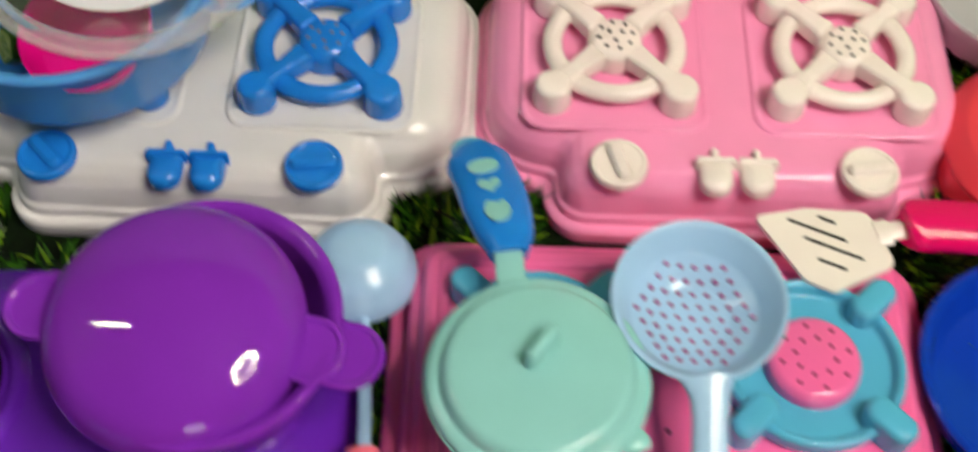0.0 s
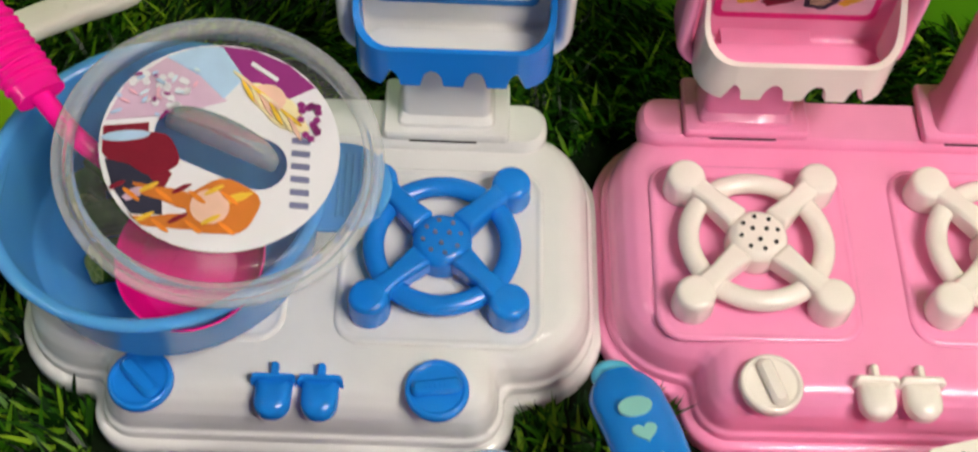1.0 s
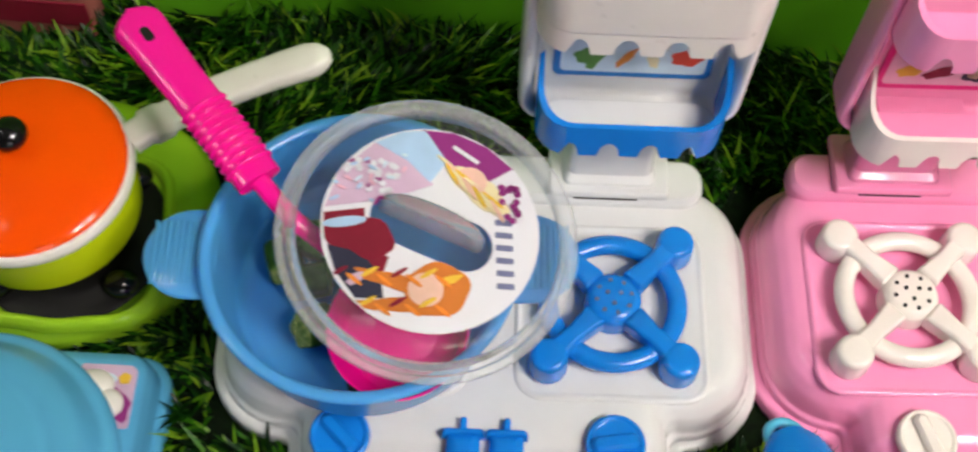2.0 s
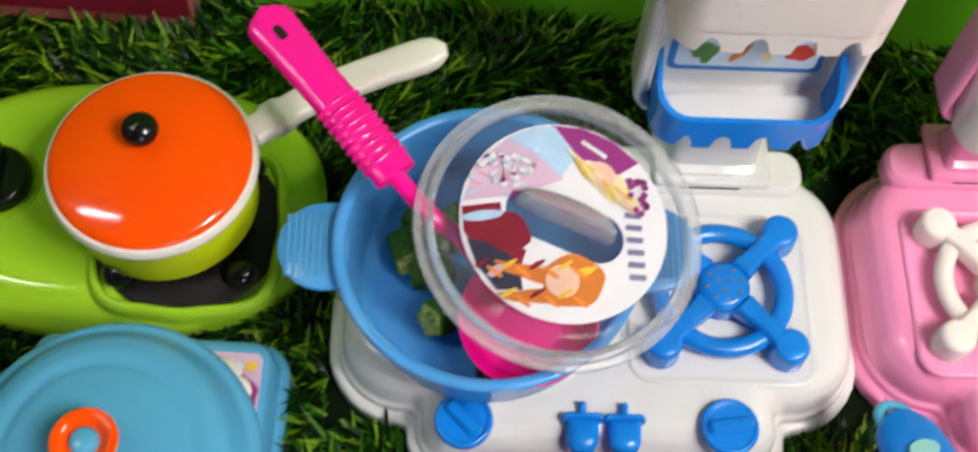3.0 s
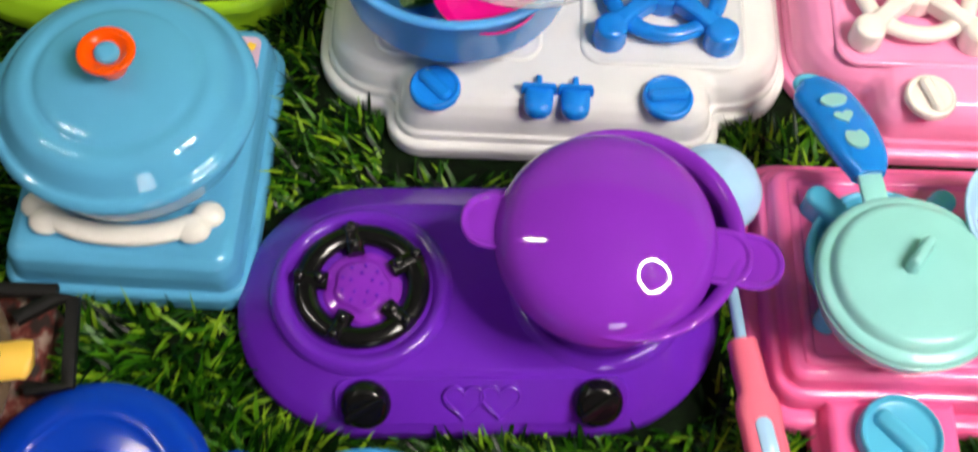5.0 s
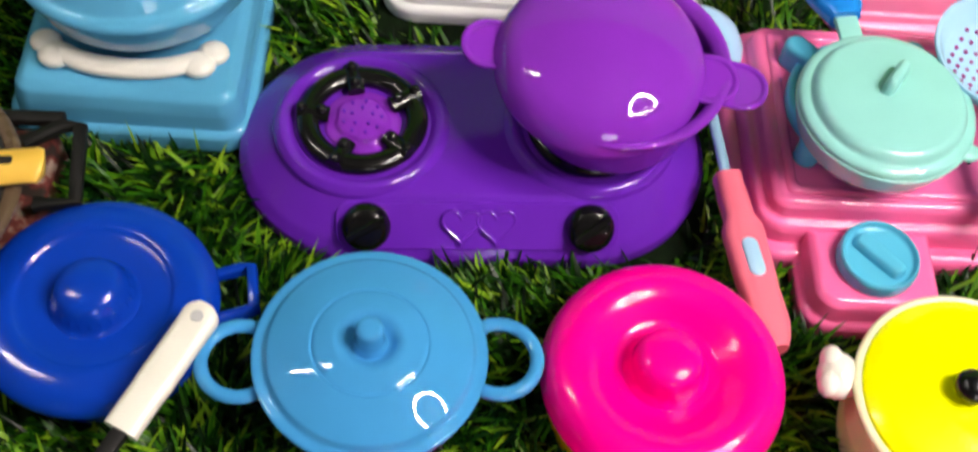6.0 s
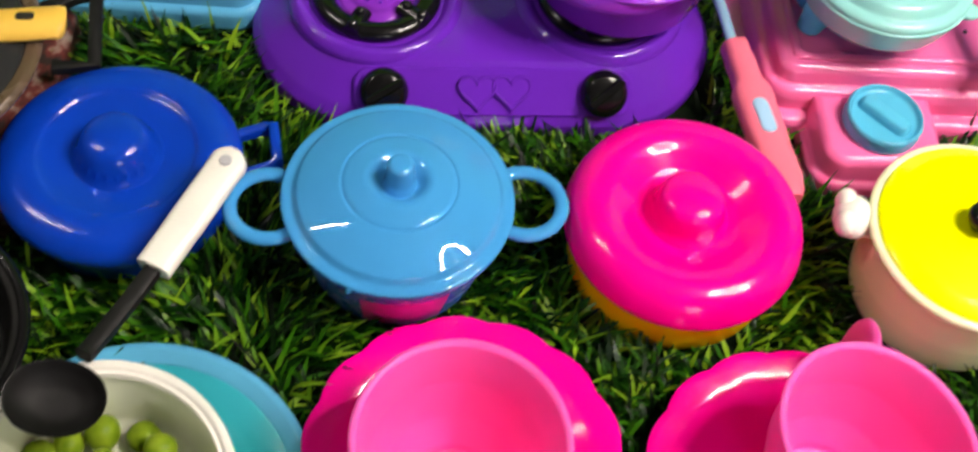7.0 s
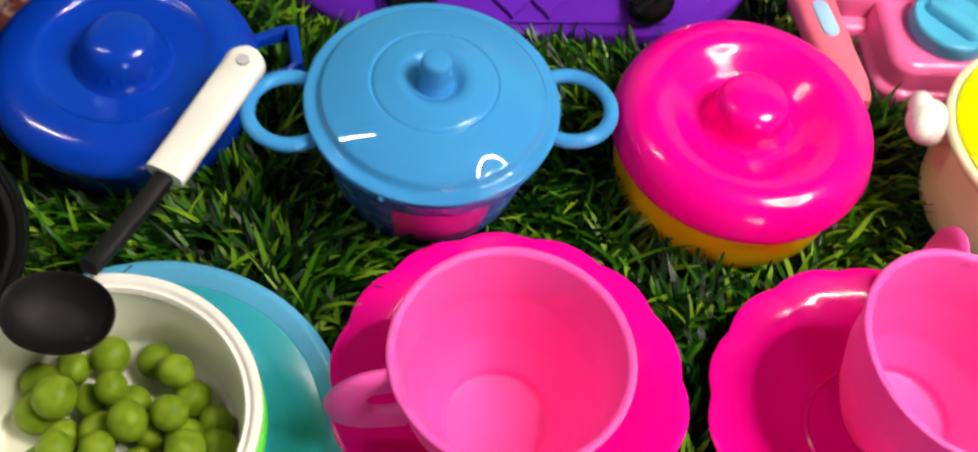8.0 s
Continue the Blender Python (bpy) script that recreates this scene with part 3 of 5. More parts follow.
for a, b in zip(rows, rows[1:] + rows[:1]):
    for k in range(len(hole)):
        bm.faces.new((a[k], a[(k + 1) % len(hole)], b[(k + 1) % len(hole)], b[k]))
sticker = part("sticker", bm, PAPER, lid, "white round sticker printed in purple, red and orange")


def clip_disc(pts, r=0.0322):
    return [(x * min(1, r / max(1e-6, math.hypot(x, y))), y * min(1, r / max(1e-6, math.hypot(x, y)))) for x, y in pts]


for ink, pts in (("plum", [(-0.004, 0.0318), (0.006, 0.0318), (0.016, 0.028), (0.024, 0.0215), (0.016, 0.016), (0.008, 0.019), (0.002, 0.024)]),
                 ("lilac", [(-0.0315, 0.004), (-0.028, 0.016), (-0.018, 0.026), (-0.008, 0.022), (0.000, 0.014), (-0.010, 0.0095), (-0.020, 0.0065)]),
                 ("ice", [(-0.018, 0.0262), (-0.010, 0.0305), (-0.003, 0.0315), (0.004, 0.022), (-0.001, 0.0145), (-0.008, 0.021)]),
                 ("straw", oval(0.0135, 0.0135, 0.0105, 0.0042, -38, 18, 0.2)), ("skin", oval(0.0115, 0.0165, 0.0048, 0.0042, -20)),
                 ("wine", [(-0.0318, 0.002), (-0.020, 0.0045), (-0.0188, -0.006), (-0.012, -0.0105), (-0.014, -0.017), (-0.026, -0.012), (-0.031, -0.006)]),
                 ("ink", [(-0.030, -0.008), (-0.020, -0.0095), (-0.014, -0.0165), (-0.013, -0.023), (-0.021, -0.0235), (-0.027, -0.016)]),
                 ("ginger", oval(0.0020, -0.0195, 0.0098, 0.0082, 15, 26, 0.10)), ("ginger", oval(-0.012, -0.0175, 0.0110, 0.0022, -12, 24, 0.3)), ("ginger", oval(-0.011, -0.0250, 0.0110, 0.0020, 4, 24, 0.3)), ("gold", oval(0.0050, -0.0165, 0.0048, 0.0012, 25, 16, 0.2)), ("wine", oval(-0.0185, -0.0050, 0.0075, 0.0065, -20, 22, 0.1)), ("lilac", oval(-0.0215, -0.0180, 0.0030, 0.0014, 40, 12, 0.3)),
                 ("skin", oval(-0.001, -0.0195, 0.0052, 0.0052, 0)), ("ice", oval(-0.0255, -0.0005, 0.0065, 0.0016, 12))):
    part("printed_shape", patch(clip_disc(pts), 0.0056 + 0.00004 * len(sticker.children), 0.0002), INK[ink], sticker)
for k in range(6):
    part("title_bar", patch([(a + 0.0215 + k * 0.0002, b + 0.0035 - k * 0.0040) for a, b in fillet(box_outline(0.0026, 0.0009, 0.0003), 0, 2)], 0.0057, 0.0002), INK["slate"], sticker)
for k in range(40):
    a, b = (random.uniform(0.0185, 0.0265), random.uniform(0.004, 0.0155)) if k < 16 else (random.uniform(-0.0265, -0.0105), random.uniform(0.0095, 0.0195))
    part("printed_flake", patch(oval(a, b, 0.0011, 0.0011, random.uniform(0, 90), 6, 0.4), 0.0064, 0.0002), INK["plum"] if k < 16 else PAPER, sticker)
for k in range(16):
    a = -0.026 + 0.030 * (k % 8) / 7
    part("printed_strand", patch(clip_disc(oval(a, (-0.0158 if k < 8 else -0.0248) + 0.0012 * (-1) ** k + 0.05 * a, 0.0030, 0.0007, 35 * (-1) ** k, 10)), 0.0064 + 0.00003 * k, 0.0002), INK["wine" if k % 4 == 0 else "gold" if k % 4 == 2 else "orange"], sticker)
for k in range(12):
    part("printed_strand", patch(clip_disc(oval(0.0040 + 0.0014 * k, 0.0200 - 0.0011 * k + 0.0012 * (-1) ** k, 0.0042, 0.0006, -48 + 12 * (-1) ** k, 10)), 0.0064 + 0.00003 * k, 0.0002), INK[("straw", "gold", "skin")[k % 3]], sticker)
for k in range(26):
    a, b = random.uniform(-0.030, -0.006), random.uniform(0.006, 0.026)
    part("printed_flake", patch(clip_disc(oval(a, b, random.uniform(0.0006, 0.0016), 0.0006, random.uniform(0, 180), 7, 0.4)), 0.0066 + 0.00002 * k, 0.0002), INK[("plum", "ice", "rose", "pale")[k % 4]], sticker)
part("small_print_bar", patch([(a * 0.82 + 0.0095 + b * 0.5, b + 0.0245 - a * 0.5) for a, b in fillet(box_outline(0.0048, 0.0006, 0.0002), 0, 2)], 0.0062, 0.0002), PAPER, sticker)

spoon = thing("toy_ladle", pose(0, 0, 0), "hot pink plastic toy ladle leaning in the blue pot", "ladle")
path = glide([(-0.1650, 0.3840, 0.0995), (-0.1595, 0.3785, 0.0988), (-0.1485, 0.3665, 0.0975), (-0.1325, 0.3495, 0.0950), (-0.1165, 0.3320, 0.0925)], 8)
wide = [max(0.0010, (0.0090 - 0.0018 * min(1, k / 18)) * math.sqrt(1 - (1 - min(1, k / 7)) ** 2)) for k in range(len(path))]
spoon_handle = part("handle", sweep(path, wide, 0.0034, 18, square=0.8), HOT, spoon)
for k in range(9):
    p = path[22 + k]
    d = (path[23 + k] - path[21 + k]).normalized()
    side = d.cross(Vector((0, 0, 1))).normalized()
    top = side.cross(d)
    part("grip_rib", sweep([p + side * (0.0074 * math.cos(a)) + top * (0.0038 * math.sin(a)) for a in [math.tau * j / 24 for j in range(24)]], 0.0007, 0.0007, 8, closed=True, up=d), HOT, spoon_handle)
d = (path[12] - path[8]).normalized()
hm = Matrix.Translation(path[10] + Vector((0, -0.0005, 0.0030))) @ pose(0, 0, 0, 0, 0, math.degrees(math.atan2(d.y, d.x)))
# dark patch laid on the handle for the shade in its hole
part("hanging_hole_patch", tablet(0.0030, 0.0016, 0.0015, -0.0006, 0.0006, 0.0002), HOLE_SHADE, spoon_handle, "", hm)
part("neck", sweep(glide([(-0.1170, 0.3325, 0.0924), (-0.1055, 0.3225, 0.0875), (-0.094, 0.317, 0.0800), (-0.087, 0.310, 0.0740)]), 0.0030, 0.0022, 12), HOT, spoon)
bowl = lathe([(0, -0.0005), (0.010, 0.0003), (0.018, 0.0045), (0.0215, 0.0130), (0.0222, 0.0130), (0.0190, 0.0035), (0.0105, -0.0015), (0, -0.0020)], 48, 0.0008)
part("bowl", bowl, HOT, spoon, "", pose(-0.0710, 0.3015, 0.0560, 14, -8, 0))


def okra(at, r, h, tilt, turn, name="okra_piece"):
    star = lambda a, rr: 1 + 0.10 * math.cos(5 * a)
    o = part(name, lathe([(0, 0), (r * 0.94, 0), (r, h * 0.2), (r, h * 0.8), (r * 0.94, h), (0, h)], 30, 0.0006, wave=star), OKRA, None, "", pose(*at, tilt, 0, turn))
    part("cut_face", lathe([(r * 0.86, h + 0.0001), (r * 0.7, h + 0.0005), (0, h + 0.0003)], 30, 0.0003, wave=star), OKRA_CUT, o)
    part("seeds", dots(around(5, r * 0.45, 0.3), r * 0.16, h + 0.0006), OKRA_CUT, o)
    return tagged(o, "dark green cut okra piece lying in the blue pot", "okra", "okra pieces")


for at, r, h, tilt, turn in (((-0.1160, 0.3330, 0.0470), 0.0058, 0.0130, 70, 20), ((-0.1120, 0.3200, 0.0470), 0.0056, 0.0140, 84, 100), ((-0.1060, 0.3300, 0.0480), 0.0058, 0.0110, 80, 160), ((-0.0960, 0.3080, 0.0470), 0.0062, 0.0120, 62, -50),
                             ((-0.1010, 0.3440, 0.0470), 0.0056, 0.0140, 85, 30), ((-0.1150, 0.3420, 0.0470), 0.0050, 0.0120, 85, 60), ((-0.0880, 0.2900, 0.0465), 0.0045, 0.0100, 88, 90), ((-0.0800, 0.2880, 0.0465), 0.0045, 0.0100, 88, 75)):
    okra(at, r, h, tilt, turn)


# ---- green stove with saucepan ----
def superoval(hx, hy, power, n=72):
    out = []
    for k in range(n):
        a = math.tau * k / n
        c, s = math.cos(a), math.sin(a)
        out.append((hx * math.copysign(abs(c) ** (2 / power), c), hy * math.copysign(abs(s) ** (2 / power), s)))
    return out


def oval_solid(hx, hy, power, steps, n=72):
    return loft([[(x, y, z) for x, y in superoval(hx - d, hy - d, power, n)] for d, z in soften(steps, 0.002, 3)])


green = thing("toy_stove", pose(-0.2275, 0.3595, 0, 0, 0, 3), "apple green oval plastic toy stove with black knob", "toy stove")
part("body", oval_solid(0.078, 0.0525, 2.5, [(0.002, BASE), (0, BASE + 0.002), (0, 0.004), (0.003, 0.012), (0.008, 0.0165), (0.013, 0.0180), (0.020, 0.0180)]), GREEN, green)
gx, gy = 0.0305, -0.016
part("burner_lip", lathe([(0.0385, 0.016), (0.0380, 0.0195), (0.0362, 0.0218), (0.0342, 0.0205), (0.0335, 0.0160)], 96, 0.0012, wave=lambda a, r: 1 + 0.075 * math.cos(4 * a) + 0.02 * math.cos(8 * a)), GREEN, green, "", pose(gx, gy, 0, 0, 0, 45))
gb = part("burner", lathe([(0, 0.0182), (0.0345, 0.0182), (0.0345, 0.0192), (0.0300, 0.0202), (0.0250, 0.0225), (0.0200, 0.0225), (0.018, 0.020), (0, 0.020)], 56), SOOT, green, "black burner", pose(gx, gy, 0))
for x, y in around(4, 0.0300, math.pi / 4 + 0.03):
    part("foot", ball(0.0055, (1.15, 1, 0.9), (x, y, 0.0245)), BLACK, gb)
gk = part("knob", lathe([(0, 0.0175), (0.0135, 0.0175), (0.0138, 0.0210), (0.0125, 0.0240), (0.0, 0.0245)], 40), BLACK, green, "black knob", pose(-0.0425, 0.001, 0))
part("grip", tablet(0.0035, 0.0120, 0.003, 0.0235, 0.0305, 0.0015), BLACK, gk)
part("knob_ring", lathe([(0.0148, 0.0170), (0.0160, 0.0190), (0.0172, 0.0170)], 48, 0.0004), GREEN, green, "", pose(-0.0425, 0.001, 0))

pan = thing("toy_saucepan", pose(-0.2025, 0.3500, 0.0315), "lime plastic saucepan with white rim and orange lid", "toy saucepan")
part("body", lathe([(0, -0.004), (0.0290, -0.004), (0.0325, -0.001), (0.0345, 0.0260), (0.0315, 0.0260), (0.0285, 0.004), (0, 0.003)], 64), LIME, pan)
part("rim", lathe([(0.0325, 0.0225), (0.0356, 0.0225), (0.0362, 0.0250), (0.0352, 0.0278), (0.0332, 0.0275), (0.0325, 0.0225)], 64, 0.0008), WHITE_B, pan, "white rim")
plid = part("lid", lathe([(0.0340, 0.0262), (0.0343, 0.0285), (0.0326, 0.0302), (0.0250, 0.0326), (0.0160, 0.0344), (0.0070, 0.0353), (0, 0.0355)], 64, 0.003), ORANGE, pan, "glossy orange lid")
part("lid_knob", joined(lathe([(0, 0.0350), (0.0035, 0.0352), (0.0030, 0.0375), (0, 0.038)], 20), ball(0.0062, (1, 1, 0.78), (0, 0, 0.0410), 24)), BLACK, plid, "round black knob", pose(-0.0015, 0.0035, 0))
part("handle", sweep(glide([(0.0320, 0.0140, 0.0255), (0.0375, 0.0190, 0.0260), (0.0445, 0.0260, 0.0245), (0.0540, 0.0330, 0.0250), (0.0700, 0.0395, 0.0290), (0.0860, 0.0440, 0.0340), (0.0965, 0.0465, 0.0370)], 5),
                     [0.0055] * 5 + [0.0070] * 4 + [0.0058] * 6 + [0.0062] * 8 + [0.0065] * 4 + [0.0060, 0.0054, 0.0042, 0.0022], [0.0034] * 29 + [0.0026, 0.0014], 16, square=0.55), WHITE_B, pan, "white handle")

# ---- square blue stove with covered pan ----
square = thing("toy_stove", pose(-0.1990, 0.2480, 0, 0, 0, 1.5), "square light blue plastic toy stove with bone-shaped grate", "toy stove")
part("base_flange", slab(box_outline(0.0460, 0.0585, 0.012), [(0.001, BASE), (0, BASE + 0.001), (0, 0.0035), (0.0015, 0.0050), (0.004, 0.0052)], 8), STEEL_BLUE, square)
part("body", slab(box_outline(0.0460, 0.0585, 0.012), [(0.0030, 0.0040), (0.0036, 0.0130), (0.0052, 0.0190), (0.0085, 0.0215), (0.012, 0.0218)], 8), STEEL_BLUE, square)
part("burner", lathe([(0, 0.0210), (0.0300, 0.0210), (0.0300, 0.0270), (0.0270, 0.0300), (0, 0.0300)], 48), STEEL_BLUE, square, "", pose(0, -0.001, 0))
for s in (1, -1):
    pts = [(-0.0270, -0.0375, 0.0250), (-0.0140, -0.0425, 0.0250), (0, -0.0440, 0.0250), (0.0140, -0.0425, 0.0250), (0.0270, -0.0375, 0.0250)]
    bone = sweep(glide(pts), 0.0042, 0.0030, 14)
    for sx in (-1, 1):
        ball(0.0058, (1.15, 1, 0.62), (sx * 0.0262, -0.0395, 0.0245), 18, bone)
        ball(0.0054, (1.1, 1, 0.62), (sx * 0.0310, -0.0335, 0.0245), 18, bone)
    part("grate_bone", bone, WHITE_B, square, "white bone-shaped grate bar", pose(0, 0, 0, 0, 0, 0 if s > 0 else 180))
st = part("sticker", patch(fillet([(0.020, 0.026, 0.001), (0.039, 0.026, 0.001), (0.039, 0.048, 0.003), (0.020, 0.048, 0.001)], 0, 4), 0.0219, 0.0003), INK["lilac"], square, "printed lilac sticker")
for ink, x, y, rx, ry in (("plum", 0.034, 0.033, 0.004, 0.006), ("pale", 0.027, 0.041, 0.005, 0.004), ("rose", 0.025, 0.032, 0.003, 0.004), ("gold", 0.035, 0.043, 0.002, 0.002)):
    part("printed_shape", patch(oval(x, y, rx, ry, 20, 14, 0.3), 0.0223, 0.0002), INK[ink], st)

bpan = thing("toy_pan", pose(-0.1985, 0.2465, 0.0300), "light blue plastic covered pan on the square stove", "toy pan")
part("body", lathe([(0, 0), (0.0360, 0), (0.0420, 0.004), (0.0460, 0.0190), (0.0430, 0.0190), (0.0395, 0.005), (0, 0.003)], 72), STEEL_BLUE, bpan)
ear(bpan, "ear", STEEL_BLUE, 0.0455, 0.013, 0.012, 0.0195, 182)
bl = part("lid", lathe([(0.0470, 0.0180), (0.0478, 0.0205), (0.0460, 0.0230), (0.0435, 0.0235), (0.0418, 0.0260), (0.0385, 0.0310), (0.0330, 0.0335), (0.0290, 0.0330), (0.0265, 0.0345), (0.0120, 0.0375), (0, 0.0380)], 80, 0.002), STEEL_BLUE, bpan, "glossy stepped lid")
part("lid_knob", lathe([(0, 0.037), (0.0050, 0.0375), (0.0060, 0.0420), (0.0100, 0.0470), (0.0098, 0.0488), (0.0072, 0.0485), (0.0048, 0.0460), (0, 0.0455)], 40, 0.0008), ORANGE, bl, "flared orange knob")
part("knob_pin", lathe([(0, 0.0450), (0.0044, 0.0452), (0.0044, 0.0478), (0.0030, 0.0490), (0, 0.0492)], 24), STEEL_BLUE, bl)

# ---- purple stove with pot ----
violet = thing("toy_stove", pose(-0.0668, 0.1995, 0, 0, 0, 5.5), "purple plastic toy stove with black burner rings", "toy stove")
pill = box_outline(0.0895, 0.0500, 0.0495)
part("body", slab(pill, [(0.001, BASE), (0, BASE + 0.001), (0, 0.0015), (0.0015, 0.0035), (0.0035, 0.0060), (0.0150, 0.0160), (0.0175, 0.0178), (0.024, 0.0180)], 14), PURPLE, violet)
for s in (-1, 1):
    cx = 0.0425 * s
    mound = part("burner_mound", lathe([(0.0330, 0.0165), (0.0325, 0.0180), (0.0300, 0.0205), (0.0275, 0.0200), (0.0255, 0.0180), (0.0240, 0.0172), (0, 0.0172)], 64, 0.001), PURPLE, violet, "", pose(cx, -0.001, 0))
    rg = part("burner_ring", sweep(ring_path(0.0202, 0.0203, 56), 0.0042, 0.0030, 16, closed=True), BLACK, mound, "glossy black ring")
    for x, y in around(5, 0.0192, math.pi / 2 + 0.2):
        a = math.atan2(y, x)
        bm = sweep([(0.0122 * math.cos(a), 0.0122 * math.sin(a), 0.0208), (0.0240 * math.cos(a), 0.0240 * math.sin(a), 0.0215)], 0.0034, 0.0026, 14)
        ball(0.0021, (1, 1, 1), (0.0150 * math.cos(a), 0.0150 * math.sin(a), 0.0236), 12, bm)
        ball(0.0022, (1, 1, 1), (0.0222 * math.cos(a), 0.0222 * math.sin(a), 0.0240), 10, bm)
        part("stud", bm, BLACK, rg)
    cap = part("cap", lathe([(0.0150, 0.0170), (0.0140, 0.0188), (0.0105, 0.0196), (0.0095, 0.0212), (0, 0.0224)], 40, 0.001, wave=lambda a, r: 1 - 0.10 * max(0, math.cos(5 * (a - math.pi / 2 - 0.2))) if r > 0.009 else 1), PURPLE_B, mound)
    # no holes cut: darker purple discs give their shade
    part("vent_hole_discs", dots(around(9, 0.0072) + around(5, 0.0040, 0.3), 0.0007, lambda x, y: 0.0226 - 0.0010 * (math.hypot(x, y) / 0.010) ** 2), PURPLE, cap, "small darker discs for the shade in holes")
    kn = part("knob", lathe([(0, 0), (0.0090, 0), (0.0088, 0.0030), (0.0065, 0.0062), (0, 0.0065)], 30), BLACK, violet, "black pointer knob", pose(0.0405 * s, -0.0418, 0.0112, 41, 0, 0))
    part("grip", tablet(0.0016, 0.0080, 0.0012, 0.006, 0.0084, 0.0006), BLACK, kn, "", pose(0, 0, 0, 0, 0, -52 if s > 0 else -60))


def heart(cx, cy, r, n=28):
    out = []
    for k in range(n):
        a = math.tau * k / n
        out.append((cx + r * math.sin(a) ** 3, cy + r * (0.81 * math.cos(a) - 0.31 * math.cos(2 * a) - 0.125 * math.cos(3 * a) - 0.06 * math.cos(4 * a))))
    return out


part("front_band", tablet(0.0515, 0.0088, 0.0060, -0.0030, 0.0005, 0.0004), PURPLE, violet, "", pose(0, -0.0413, 0.0108, 41, 0, 0))
hm = pose(0, -0.0416, 0.0120, 41, 0, 0)
for s in (-1, 1):
    part("heart_emblem", joined(patch(heart(s * 0.0063, 0, 0.0070), -0.0004, 0.0009), sweep([(x, y, 0.0004) for x, y in heart(s * 0.0063, 0, 0.0070)], 0.0006, 0.0007, 8, closed=True)), PURPLE, violet, "", hm)

ppot = thing("toy_pot", pose(-0.0190, 0.2070, 0.0235), "purple plastic pot with round ears on the purple stove", "toy pot")
part("body", lathe([(0, 0), (0.0270, 0), (0.0320, 0.004), (0.0375, 0.0280), (0.0405, 0.0300), (0.0402, 0.0318), (0.0375, 0.0315), (0.0350, 0.0290), (0.0300, 0.006), (0, 0.003)], 72), PURPLE_B, ppot)
for turn in (-9, 177):
    ear(ppot, "ear", PURPLE_B, 0.0395, 0.0105, 0.0145, 0.0300, turn)
vlid = thing("pot_lid", pose(-0.0258, 0.2034, 0.0548, 8, 0, 0), "purple plastic lid set askew on the purple pot", "lid")
dome = [(0.0355, -0.0034), (0.0374, -0.0028), (0.0378, -0.0004), (0.0368, 0.0024), (0.0352, 0.0056), (0.0326, 0.0086), (0.0292, 0.0107)]
part("dome", lathe(dome + [(0.0014 * k, 0.0165 - (0.0014 * k) ** 2 / 0.148) for k in range(19, -1, -1)], 120, 0.0024), PURPLE_B, vlid)
for turn in (-5, 176):
    ear(vlid, "ear", PURPLE_B, 0.0355, 0.0100, 0.0140, 0.0018, turn)

# ---- ladle between the stoves ----
lad = thing("toy_ladle", pose(0, 0, 0), "pale blue plastic ladle with coral pink handle, face down", "ladle")
part("bowl", lathe([(0.0178, 0.0), (0.0192, 0.0), (0.0189, 0.0055), (0.0155, 0.0122), (0.0092, 0.0168), (0, 0.0185)], 48, 0.002), PALE, lad, "", pose(0.0178, 0.2490, 0.0110, -6, 0, 0))
part("stem", sweep(glide([(0.0210, 0.2350, 0.0160), (0.0235, 0.2180, 0.0140), (0.0265, 0.1960, 0.0150), (0.0280, 0.1830, 0.0160)]), 0.0022, 0.0018, 12), PALE, lad)
hd = part("handle", sweep(glide([(0.0275, 0.1860, 0.0165), (0.0290, 0.1780, 0.0168), (0.0320, 0.1640, 0.0170), (0.0350, 0.1480, 0.0170), (0.0395, 0.1290, 0.0165), (0.0425, 0.1160, 0.0160)], 4), [0.0052] * 4 + [0.0056] * 4 + [0.0074, 0.0078] + [0.0075] * 4 + [0.0070] * 4 + [0.0062, 0.0054, 0.0036], 0.0050, 18, square=0.75), CORAL, lad)
part("inlay", slab([(-0.0030, -0.0080, 0.003), (0.0030, -0.0080, 0.003), (0.0030, 0.0080, 0.003), (-0.0030, 0.0080, 0.003)], [(0, 0), (0, 0.0006), (0.0006, 0.0010)]), PALE, hd, "pale blue inlay", pose(0.0345, 0.1495, 0.0215, 0, 0, 13))

# ---- rose stove with frying pan ----
rose = thing("toy_stove", pose(0.1180, 0.2190, 0, 0, 0, 3.2), "rose pink plastic toy stove with teal burners", "toy stove")
RO = box_outline(0.0885, 0.0545, 0.018)
part("base_flange", slab(RO, [(0.001, BASE), (0, BASE + 0.001), (0, 0.0030), (0.0015, 0.0050), (0.0045, 0.0055)], 8), ROSE, rose)
part("body", slab(RO, [(0.0060, 0.0040), (0.0065, 0.0110), (0.0080, 0.0140), (0.0110, 0.0145), (0.0118, 0.0200), (0.0140, 0.0220), (0.018, 0.0222)], 8), ROSE, rose)
part("body_rib", slab(RO, [(0.0165, 0.0220), (0.0170, 0.0236), (0.0195, 0.0238), (0.0205, 0.0224)], 8), ROSE, rose)
boxm = [(-0.0265, -0.0220, 0.012), (0.0265, -0.0220, 0.012), (0.0265, 0.0180, 0.004), (-0.0265, 0.0180, 0.004)]
